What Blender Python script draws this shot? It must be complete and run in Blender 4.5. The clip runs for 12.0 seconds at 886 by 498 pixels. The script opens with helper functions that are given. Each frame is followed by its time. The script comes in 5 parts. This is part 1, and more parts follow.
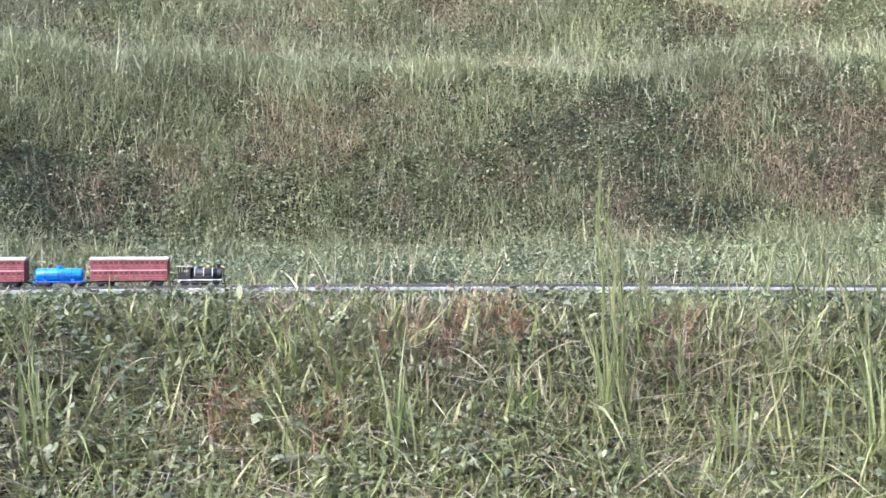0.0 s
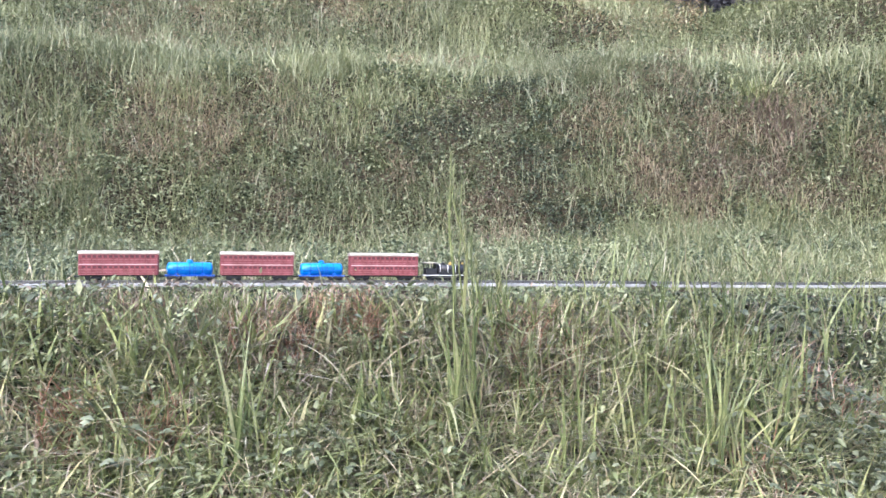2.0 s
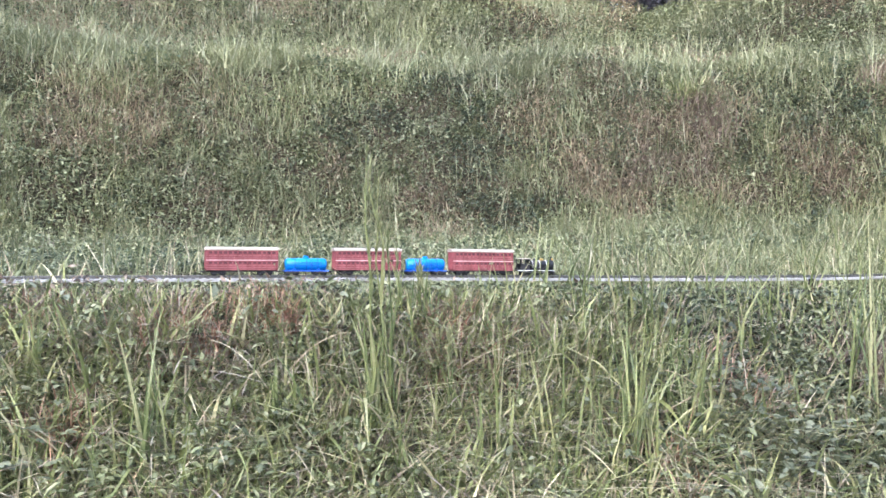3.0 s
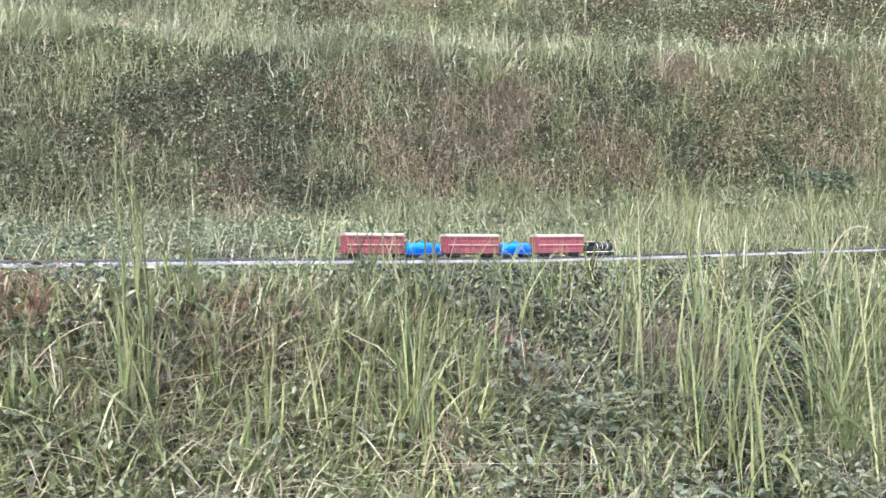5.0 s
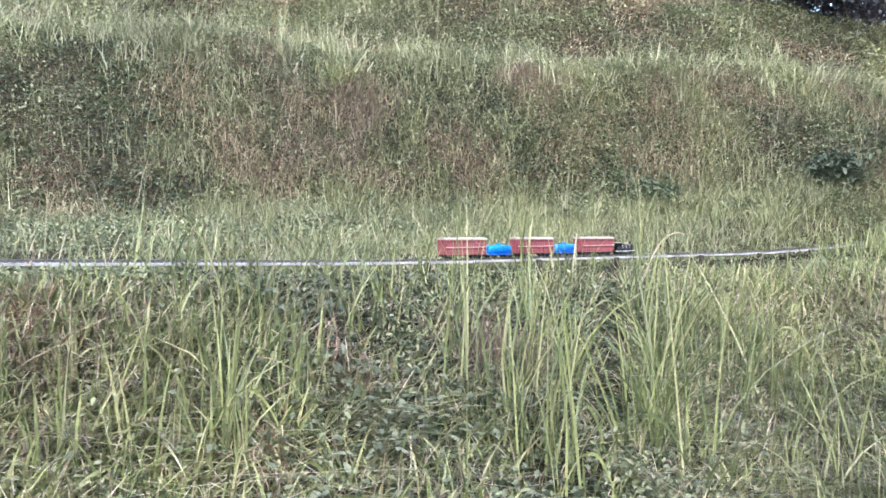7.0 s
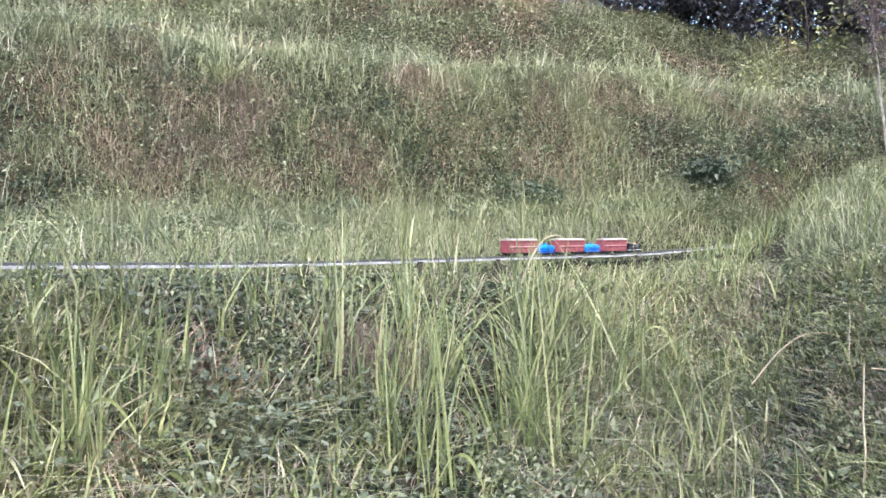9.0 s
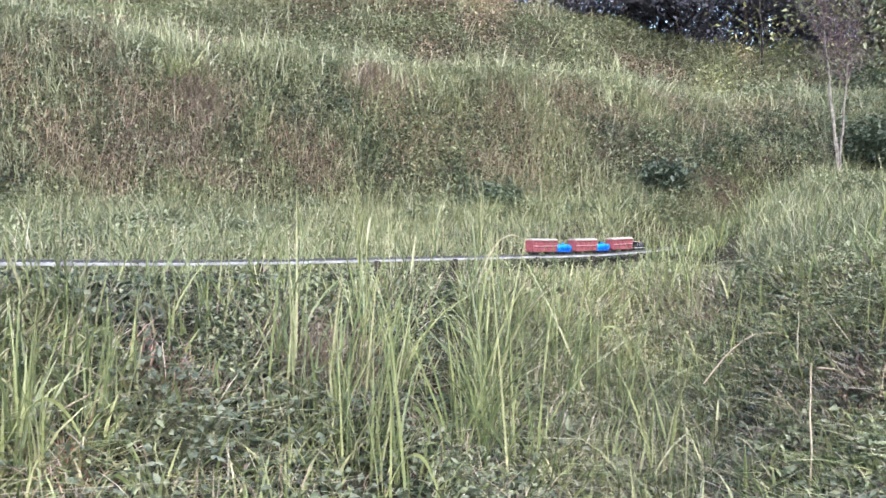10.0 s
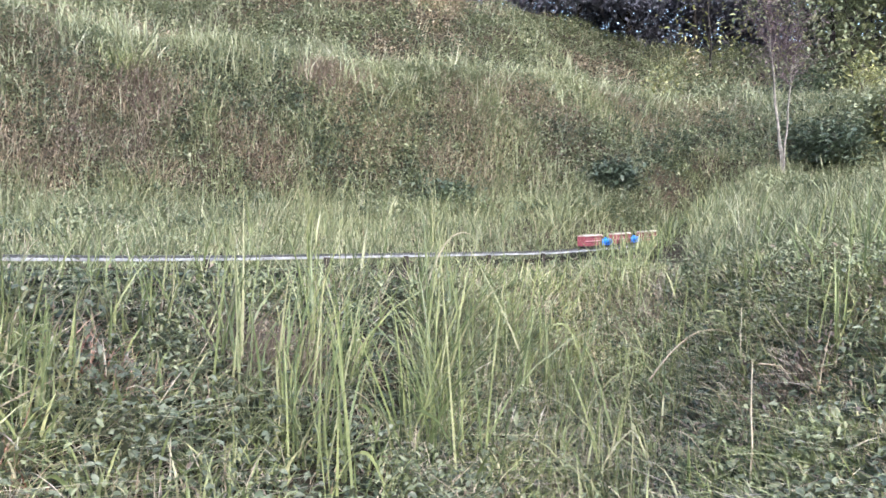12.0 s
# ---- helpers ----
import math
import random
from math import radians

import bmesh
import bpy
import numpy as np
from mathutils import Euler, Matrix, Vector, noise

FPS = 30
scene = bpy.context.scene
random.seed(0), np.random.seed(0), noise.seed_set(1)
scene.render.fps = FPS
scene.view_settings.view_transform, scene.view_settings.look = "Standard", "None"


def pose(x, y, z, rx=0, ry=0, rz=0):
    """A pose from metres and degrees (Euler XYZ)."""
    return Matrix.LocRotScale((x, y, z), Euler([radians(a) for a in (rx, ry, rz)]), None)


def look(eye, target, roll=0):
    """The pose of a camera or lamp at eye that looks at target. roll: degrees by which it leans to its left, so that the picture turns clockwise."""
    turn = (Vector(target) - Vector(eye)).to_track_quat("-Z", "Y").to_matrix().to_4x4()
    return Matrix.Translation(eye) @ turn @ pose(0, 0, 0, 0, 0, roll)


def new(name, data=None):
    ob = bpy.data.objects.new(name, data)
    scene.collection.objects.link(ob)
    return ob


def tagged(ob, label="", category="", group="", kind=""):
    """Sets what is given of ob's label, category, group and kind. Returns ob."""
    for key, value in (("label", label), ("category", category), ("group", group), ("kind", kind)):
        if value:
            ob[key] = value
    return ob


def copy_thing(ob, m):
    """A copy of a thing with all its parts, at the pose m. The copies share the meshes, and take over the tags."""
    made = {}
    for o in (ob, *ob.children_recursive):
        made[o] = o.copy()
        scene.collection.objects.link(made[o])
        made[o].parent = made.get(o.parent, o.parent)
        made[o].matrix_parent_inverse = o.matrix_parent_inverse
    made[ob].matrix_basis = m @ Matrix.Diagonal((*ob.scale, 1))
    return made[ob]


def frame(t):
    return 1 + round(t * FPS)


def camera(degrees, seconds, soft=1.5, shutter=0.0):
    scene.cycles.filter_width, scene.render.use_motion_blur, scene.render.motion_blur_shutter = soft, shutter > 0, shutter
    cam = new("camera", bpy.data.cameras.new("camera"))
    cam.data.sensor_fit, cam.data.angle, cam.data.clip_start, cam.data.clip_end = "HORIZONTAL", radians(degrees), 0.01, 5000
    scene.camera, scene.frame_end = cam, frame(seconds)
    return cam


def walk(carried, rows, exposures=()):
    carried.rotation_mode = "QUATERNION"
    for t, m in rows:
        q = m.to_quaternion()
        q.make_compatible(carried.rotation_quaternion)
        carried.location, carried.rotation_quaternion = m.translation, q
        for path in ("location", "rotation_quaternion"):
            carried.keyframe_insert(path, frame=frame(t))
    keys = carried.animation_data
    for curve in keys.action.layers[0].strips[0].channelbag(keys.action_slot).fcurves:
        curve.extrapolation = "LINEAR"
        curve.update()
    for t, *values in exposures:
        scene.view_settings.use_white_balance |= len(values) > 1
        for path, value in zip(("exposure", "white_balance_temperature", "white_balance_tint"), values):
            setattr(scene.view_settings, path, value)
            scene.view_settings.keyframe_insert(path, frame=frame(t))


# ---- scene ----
cam = camera(56.4, 12.0, soft=1.55)
METRES, EYE, TILT, LEAN, TURN = 0.45, 1.0, -0.5, 0.0, 0.0
ROWS = [
    (0.0, 0.0, 0.0, 0.0, -0.0, 0.0, -0.0),
    (0.5, 0.0485, 0.0092, -0.0015, -1.73, 0.0, -0.14),
    (1.0, 0.0955, 0.0215, -0.0022, -3.62, 0.06, -0.1),
    (1.5, 0.1482, 0.0277, -0.005, -5.08, 0.01, -0.22),
    (2.0, 0.2021, 0.0392, -0.0124, -7.08, -0.09, -0.42),
    (2.5, 0.2571, 0.0489, -0.0154, -9.15, -0.23, -0.51),
    (3.0, 0.3183, 0.0541, -0.0206, -11.01, -0.35, -0.33),
    (5.0, 0.577, 0.1056, -0.0376, -22.95, -1.33, -0.22),
    (5.5, 0.632, 0.1092, -0.0392, -25.35, -1.38, -0.62),
    (6.0, 0.6857, 0.1027, -0.0362, -28.07, -1.4, -0.81),
    (6.5, 0.7314, 0.09, -0.0306, -30.46, -1.33, -0.77),
    (7.0, 0.7612, 0.079, -0.0301, -32.62, -1.12, -0.94),
    (7.5, 0.7918, 0.0825, -0.0313, -34.77, -1.0, -1.32),
    (9.5, 0.8961, 0.0151, -0.022, -41.08, -0.87, -1.13),
    (10.0, 0.9114, 0.0232, -0.0291, -42.43, -0.83, -1.5),
    (10.5, 0.9222, 0.0356, -0.035, -43.65, -0.86, -1.76),
    (11.0, 0.9292, 0.0264, -0.035, -44.53, -0.87, -1.69),
    (11.5, 0.935, 0.0187, -0.0334, -45.13, -0.88, -1.73),
    (12.0, 0.9395, 0.0152, -0.0345, -45.62, -0.89, -1.83),
]
walk(cam, [(t, pose(0, 0, EYE, TILT, LEAN, TURN) @ pose(METRES * x, METRES * y, METRES * z, 90 + pitch, roll, yaw)) for t, x, y, z, yaw, pitch, roll in ROWS],
     [(0.0, 2.22, 5580, 13.5), (12.0, 2.22, 5580, 13.5)])

# ---- light ----
world = bpy.data.worlds.new("overcast")
scene.world = world
world.use_nodes = True
wn, wl = world.node_tree.nodes, world.node_tree.links
sky = wn.new("ShaderNodeTexSky")
sky.sky_type, sky.sun_disc = "NISHITA", False
sky.sun_elevation, sky.sun_rotation = radians(39), radians(215)
sky.air_density, sky.dust_density, sky.ozone_density = 1.4, 4.0, 1.0
wl.new(sky.outputs[0], wn["Background"].inputs[0])
wn["Background"].inputs[1].default_value = 0.15
sun = new("sun", bpy.data.lights.new("sun", "SUN"))
sun.data.energy, sun.data.angle, sun.data.color = 0.75, radians(48), (1.0, 0.97, 0.93)
sun.matrix_world = look((-2.3, -3.3, 3.3), (0, 0, 0))

# ---- plan: lengths in S metres, z from the eye ----
S, C = METRES, (0.6, 0.0)
rng = np.random.default_rng(7)


TRACK = (7.197e-06, 4.8354e-04, -1.28755e-02, 0.156893, 4.570987)


def track_y(x):
    return np.polyval(TRACK, x)


POSTS = (-1.2, 0.9, 2.9, 4.9, 6.55, 7.6, 8.48, 9.6, 10.5, 11.4, 12.3)
TX = np.linspace(-5.2, 12.5, 3001)
TS = np.concatenate([[0], np.cumsum(np.hypot(np.diff(TX), np.diff(track_y(TX))))])
TS += -1.5 - np.interp(-4.186, TX, TS)


def track_z(s):
    return np.interp(s, (-3, 2, 4, 5.2, 6, 6.8, 7.5, 8.5, 9.5, 10.2, 10.8, 11.5, 12.4, 13.4, 15), (-0.225, -0.228, -0.24, -0.253, -0.26, -0.257, -0.247, -0.233, -0.219, -0.209, -0.194, -0.163, -0.113, -0.05, 0.05))


AZ = (-180, -100, -60, -45, -34, -11, 1, 12, 23, 38.7, 49.4, 56.7, 61, 66, 72, 80, 100, 180)
R_LIP = (6, 6.5, 6.2, 5.4, 4.96, 4.5, 4.5, 4.75, 5.2, 6.35, 7.8, 9.2, 8.8, 7.4, 6.4, 5.8, 5.6, 6)
Z_LIP = (-0.3, -0.3, -0.30, -0.295, -0.295, -0.295, -0.30, -0.32, -0.36, -0.44, -0.44, -0.40, -0.36, -0.2, -0.1, 0, 0, -0.3)
R_BASE = (9, 9, 8.8, 8.7, 8.7, 8.7, 8.8, 9.0, 9.1, 10.2, 10.8, 11.5, 12, 12, 12, 11, 10, 9)
Z_BASE = (-0.2, -0.2, -0.2, -0.22, -0.22, -0.22, -0.2, -0.1, -0.05, 0.05, 0.25, 0.42, 0.55, 0.65, 0.7, 0.7, 0.4, -0.2)
R_CREST = (12, 12, 12.8, 12.6, 12.3, 11.9, 11.9, 12, 12.1, 12.4, 12.8, 14, 14.8, 15.2, 15.5, 15, 13, 12)
Z_CREST = (2.4, 2.4, 2.45, 2.4, 2.4, 2.4, 2.45, 2.45, 2.4, 2.35, 2.3, 2.3, 2.3, 2.3, 2.3, 2.3, 2.3, 2.4)
UP_AZ = (-180, -60, -40, -22, -14, -4, 5, 14, 19, 24, 29, 33, 45, 49, 54, 60, 64, 70, 80, 180)
UP_Z = (6, 6, 5.7, 5.7, 5.65, 5.8, 5.9, 5.8, 5.2, 4.75, 5.1, 5.6, 5.55, 5.2, 4.95, 4.6, 4.5, 4.6, 4.7, 6)


def vnoise(x, y, seed=0):
    """Smooth value noise, 0 to 1."""
    x, y = np.asarray(x, float), np.asarray(y, float)
    i, j = np.floor(x), np.floor(y)
    u, v = x - i, y - j
    u, v = u * u * (3 - 2 * u), v * v * (3 - 2 * v)

    def h(a, b):
        q = np.sin(a * 127.1 + b * 311.7 + seed * 74.7) * 43758.5453
        return q - np.floor(q)
    return (h(i, j) * (1 - u) + h(i + 1, j) * u) * (1 - v) + (h(i, j + 1) * (1 - u) + h(i + 1, j + 1) * u) * v


def fbm(x, y, seed=0, octaves=3):
    total, amp, norm = 0, 1.0, 0
    for k in range(octaves):
        total, norm = total + amp * vnoise(x * 2 ** k, y * 2 ** k, seed + k), norm + amp
        amp *= 0.5
    return total / norm


def polar(x, y):
    return np.degrees(np.arctan2(x - C[0], y - C[1])), np.hypot(x - C[0], y - C[1])


def ground_z(x, y):
    """Height of the ground: near bank up to the lip with the track, strip, far bank, upper hill."""
    x, y = np.asarray(x, float), np.asarray(y, float)
    az, r = polar(x, y)
    rl, zl = np.interp(az, AZ, R_LIP), np.interp(az, AZ, Z_LIP)
    rb, zb = np.interp(az, AZ, R_BASE), np.interp(az, AZ, Z_BASE)
    rc, zc = np.interp(az, AZ, R_CREST), np.interp(az, AZ, Z_CREST)
    zu = np.interp(az, UP_AZ, UP_Z)
    e = (rl - r) * np.interp(az, (0, 15, 25, 37, 50, 62, 80), (1, 1, 0.78, 0.58, 0.5, 0.55, 0.7))
    near = zl + np.interp(e, (0, 0.25, 0.5, 0.9, 1.2, 1.6, 2.2, 3.2, 4.5), (0, -0.08, -0.22, -0.5, -0.74, -0.98, -1.2, -1.42, -1.5))
    k = np.clip((r - rl) / np.maximum(rb - rl, 0.1), 0, 1)
    flat = zl + (zb - zl) * k
    k = np.clip((r - rb) / (rc - rb), 0, 1)
    bank = zb + (zc - zb) * np.interp(k, (0, 0.12, 0.45, 0.85, 1), (0, 0.08, 0.47, 0.9, 1))
    k = np.clip((r - rc) / 2.6, 0, 1)
    shelf = zc + 0.25 * k
    k = np.clip((r - rc - 2.2) / 5.0, 0, 1)
    upper = shelf + (zu - zc - 0.25) * k * k * (3 - 2 * k)
    far = upper - 0.12 * np.clip(r - rc - 7.2, 0, 8)
    z = np.where(r < rl, near, np.where(r < rb, flat, np.where(r < rc, bank, far)))
    rough = np.clip(np.abs(r - rl) / 0.8, 0.25, 1) * np.clip(r / 2, 0, 1)
    big = np.clip((r - rb) / 1.5, 0, 1)
    z = z + rough * 0.10 * (fbm(x * 2.2, y * 2.2, 3) - 0.5) + big * 0.35 * (fbm(x * 0.7, y * 0.7, 9) - 0.5)
    side = np.abs(y - track_y(np.clip(x, -6, 12)))
    w = np.clip(1 - (side - 0.15) / 0.5, 0, 1) * np.clip(12.5 - x, 0, 1)
    bed = track_z(np.interp(x, TX, TS)) - 0.09
    return np.where(z > bed, z * (1 - w) + bed * w, z)


# ---- materials ----
def node_material(name, rough=0.6, metal=0.0, spec=0.3):
    m = bpy.data.materials.new(name)
    m.use_nodes = True
    n, l = m.node_tree.nodes, m.node_tree.links
    b = n["Principled BSDF"]
    b.inputs["Roughness"].default_value, b.inputs["Metallic"].default_value = rough, metal
    b.inputs["Specular IOR Level"].default_value = spec
    return m, n, l, b


def ramp(n, stops):
    r = n.new("ShaderNodeValToRGB")
    e = r.color_ramp.elements
    while len(e) < len(stops):
        e.new(0.5)
    for q, (p, c) in zip(e, stops):
        q.position, q.color = p, (*c, 1)
    return r


def plant_material(name, stops, thin=0.22, rough=0.55, scale=1.2):
    """Each blade or leaf its own tone, with broad patches of a second tone."""
    m, n, l, b = node_material(name, rough, 0, 0.35)
    g = n.new("ShaderNodeNewGeometry")
    r = ramp(n, stops)
    info, add, frac = n.new("ShaderNodeObjectInfo"), n.new("ShaderNodeMath"), n.new("ShaderNodeMath")
    add.operation, frac.operation = "ADD", "FRACT"
    l.new(g.outputs["Random Per Island"], add.inputs[0])
    l.new(info.outputs["Random"], add.inputs[1])
    l.new(add.outputs[0], frac.inputs[0])
    l.new(frac.outputs[0], r.inputs[0])
    tex = n.new("ShaderNodeTexNoise")
    tex.inputs["Scale"].default_value, tex.inputs["Detail"].default_value = scale, 3
    l.new(g.outputs["Position"], tex.inputs["Vector"])
    r2 = ramp(n, [(0.35, (0.84, 0.84, 0.86)), (0.65, (1.14, 1.13, 1.06))])
    l.new(tex.outputs["Fac"], r2.inputs[0])
    mix = n.new("ShaderNodeMix")
    mix.data_type, mix.blend_type = "RGBA", "MULTIPLY"
    mix.inputs[0].default_value = 1
    l.new(r.outputs[0], mix.inputs[6])
    l.new(r2.outputs[0], mix.inputs[7])
    fine = n.new("ShaderNodeTexNoise")
    fine.inputs["Scale"].default_value = 90
    l.new(g.outputs["Position"], fine.inputs["Vector"])
    r3 = ramp(n, [(0.3, (0.75, 0.75, 0.7)), (0.7, (1.15, 1.15, 1.15))])
    l.new(fine.outputs["Fac"], r3.inputs[0])
    mix2 = n.new("ShaderNodeMix")
    mix2.data_type, mix2.blend_type = "RGBA", "MULTIPLY"
    mix2.inputs[0].default_value = 1
    l.new(mix.outputs[2], mix2.inputs[6])
    l.new(r3.outputs[0], mix2.inputs[7])
    l.new(mix2.outputs[2], b.inputs["Base Color"])
    tr = n.new("ShaderNodeBsdfTranslucent")
    l.new(mix2.outputs[2], tr.inputs[0])
    ms = n.new("ShaderNodeMixShader")
    ms.inputs[0].default_value = thin
    l.new(b.outputs[0], ms.inputs[1])
    l.new(tr.outputs[0], ms.inputs[2])
    l.new(ms.outputs[0], n["Material Output"].inputs[0])
    return m


def plain_material(name, colour, rough=0.5, metal=0.0, dirt=0.25, scale=60, bump=0.0, spec=0.4):
    """A painted or moulded surface with dust and fine relief."""
    m, n, l, b = node_material(name, rough, metal, spec)
    tc = n.new("ShaderNodeTexCoord")
    tex = n.new("ShaderNodeTexNoise")
    tex.inputs["Scale"].default_value, tex.inputs["Detail"].default_value = scale, 5
    l.new(tc.outputs["Object"], tex.inputs["Vector"])
    lo = tuple(c * (1 - dirt) for c in colour)
    hi = tuple(min(1, c * (1 + dirt * 0.5) + 0.02 * dirt) for c in colour)
    r = ramp(n, [(0.3, lo), (0.65, hi)])
    l.new(tex.outputs["Fac"], r.inputs[0])
    l.new(r.outputs[0], b.inputs["Base Color"])
    rr = ramp(n, [(0.3, (min(1, rough + 0.15),) * 3), (0.7, (max(0.05, rough - 0.1),) * 3)])
    l.new(tex.outputs["Fac"], rr.inputs[0])
    l.new(rr.outputs[0], b.inputs["Roughness"])
    if bump:
        bp = n.new("ShaderNodeBump")
        bp.inputs["Strength"].default_value, bp.inputs["Distance"].default_value = bump, 0.002
        l.new(tex.outputs["Fac"], bp.inputs["Height"])
        l.new(bp.outputs[0], b.inputs["Normal"])
    return m


def soil_material():
    m, n, l, b = node_material("soil_and_litter", 0.95, 0, 0.1)
    g = n.new("ShaderNodeNewGeometry")
    a, c = n.new("ShaderNodeTexNoise"), n.new("ShaderNodeTexNoise")
    a.inputs["Scale"].default_value, a.inputs["Detail"].default_value = 3, 6
    c.inputs["Scale"].default_value, c.inputs["Detail"].default_value = 60, 6
    l.new(g.outputs["Position"], a.inputs["Vector"])
    l.new(g.outputs["Position"], c.inputs["Vector"])
    ra = ramp(n, [(0.35, (0.026, 0.026, 0.015)), (0.5, (0.045, 0.038, 0.027)), (0.65, (0.032, 0.038, 0.018))])
    rc = ramp(n, [(0.3, (0.35, 0.35, 0.35)), (0.7, (1.5, 1.4, 1.3))])
    l.new(a.outputs["Fac"], ra.inputs[0])
    l.new(c.outputs["Fac"], rc.inputs[0])
    mix = n.new("ShaderNodeMix")
    mix.data_type, mix.blend_type = "RGBA", "MULTIPLY"
    mix.inputs[0].default_value = 1
    l.new(ra.outputs[0], mix.inputs[6])
    l.new(rc.outputs[0], mix.inputs[7])
    l.new(mix.outputs[2], b.inputs["Base Color"])
    bp = n.new("ShaderNodeBump")
    bp.inputs["Strength"].default_value, bp.inputs["Distance"].default_value = 0.8, 0.02
    l.new(c.outputs["Fac"], bp.inputs["Height"])
    l.new(bp.outputs[0], b.inputs["Normal"])
    return m


SOIL = soil_material()
GRASS = plant_material("green_grass", [(0, (0.09, 0.115, 0.045)), (0.35, (0.20, 0.23, 0.095)), (0.7, (0.30, 0.33, 0.155)), (0.9, (0.40, 0.39, 0.23)), (1, (0.50, 0.46, 0.32))], rough=0.42)
TALL = plant_material("tall_yellow_green_grass", [(0, (0.08, 0.105, 0.045)), (0.35, (0.155, 0.185, 0.08)), (0.75, (0.25, 0.275, 0.125)), (1, (0.37, 0.36, 0.22))], rough=0.36)
PALE = plant_material("pale_grass", [(0, (0.105, 0.12, 0.055)), (0.4, (0.175, 0.195, 0.10)), (0.8, (0.255, 0.265, 0.155)), (1, (0.37, 0.35, 0.245))])
CRESTGRASS = plant_material("feathery_grass", [(0, (0.15, 0.17, 0.095)), (0.4, (0.245, 0.265, 0.155)), (0.8, (0.325, 0.335, 0.22)), (1, (0.42, 0.405, 0.31))])
STRAW = plant_material("dry_straw", [(0, (0.17, 0.13, 0.095)), (0.4, (0.30, 0.25, 0.18)), (0.8, (0.42, 0.37, 0.28)), (1, (0.56, 0.52, 0.43))], thin=0.15, rough=0.7)
GREYSTRAW = plant_material("grey_mauve_dead_grass", [(0, (0.17, 0.14, 0.125)), (0.4, (0.30, 0.255, 0.225)), (0.8, (0.41, 0.36, 0.32)), (1, (0.48, 0.44, 0.40))], thin=0.15, rough=0.7)
LEAF = plant_material("dull_green_leaves", [(0, (0.115, 0.135, 0.075)), (0.35, (0.165, 0.19, 0.105)), (0.75, (0.225, 0.245, 0.145)), (1, (0.30, 0.31, 0.205))], thin=0.22, rough=0.45)
WEED = plant_material("grey_green_weed_leaves", [(0, (0.06, 0.07, 0.042)), (0.5, (0.105, 0.12, 0.075)), (1, (0.185, 0.20, 0.14))], thin=0.15, rough=0.38)
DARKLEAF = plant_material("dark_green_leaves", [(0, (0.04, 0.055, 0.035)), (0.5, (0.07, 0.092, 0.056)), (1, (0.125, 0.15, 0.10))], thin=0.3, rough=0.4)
BROWN = plant_material("withered_brown_leaves", [(0, (0.12, 0.088, 0.074)), (0.4, (0.18, 0.138, 0.115)), (0.8, (0.245, 0.195, 0.16)), (1, (0.32, 0.265, 0.22))], thin=0.25, rough=0.75)
TAN = plant_material("tan_dead_grass", [(0, (0.17, 0.135, 0.095)), (0.4, (0.255, 0.205, 0.145)), (0.8, (0.33, 0.275, 0.20)), (1, (0.41, 0.355, 0.27))], thin=0.2, rough=0.75)
RUST = plant_material("rust_coloured_leaves", [(0, (0.19, 0.095, 0.07)), (0.5, (0.33, 0.185, 0.135)), (1, (0.48, 0.33, 0.26))], thin=0.15, rough=0.75)
# Raised blue in these leaves paints the haze over the distant wood.
WOODLEAF = plant_material("haze_tinted_woodland_leaves", [(0, (0.065, 0.067, 0.092)), (0.5, (0.115, 0.115, 0.15)), (1, (0.165, 0.16, 0.195))], thin=0.35, rough=0.6)
YELLOWLEAF = plant_material("yellow_green_leaves", [(0, (0.15, 0.165, 0.06)), (0.5, (0.25, 0.26, 0.11)), (1, (0.40, 0.38, 0.20))], thin=0.35)
PURPLELEAF = plant_material("purple_brown_leaves", [(0, (0.06, 0.042, 0.05)), (0.5, (0.12, 0.088, 0.10)), (1, (0.20, 0.155, 0.165))], thin=0.3, rough=0.7)
BARK = plain_material("grey_bark", (0.17, 0.155, 0.135), 0.9, 0, 0.5, 40, 0.6, 0.1)
TRUNK = plain_material("dark_bark", (0.035, 0.03, 0.028), 0.9, 0, 0.5, 40, 0.6, 0.1)
TWIG = plain_material("purple_brown_twigs", (0.13, 0.10, 0.10), 0.9, 0, 0.4, 40, 0.3, 0.1)


# ---- mesh helpers ----
def mesh_object(name, verts, faces_flat, sizes, material, parent=None, smooth=False):
    """A mesh from flat arrays."""
    me = bpy.data.meshes.new(name)
    me.vertices.add(len(verts))
    me.vertices.foreach_set("co", np.asarray(verts, np.float32).ravel())
    me.loops.add(len(faces_flat))
    me.loops.foreach_set("vertex_index", np.asarray(faces_flat, np.int32))
    me.polygons.add(len(sizes))
    starts = np.concatenate([[0], np.cumsum(sizes)[:-1]]).astype(np.int32)
    me.polygons.foreach_set("loop_start", starts)
    if smooth:
        me.polygons.foreach_set("use_smooth", np.ones(len(sizes), bool))
    me.materials.append(material)
    me.update(calc_edges=True)
    me.validate()
    ob = new(name, me)
    ob.parent = parent
    return ob


def to_world(x, y, z):
    return np.stack([np.asarray(x) * S, np.asarray(y) * S, np.asarray(z) * S + EYE], -1)


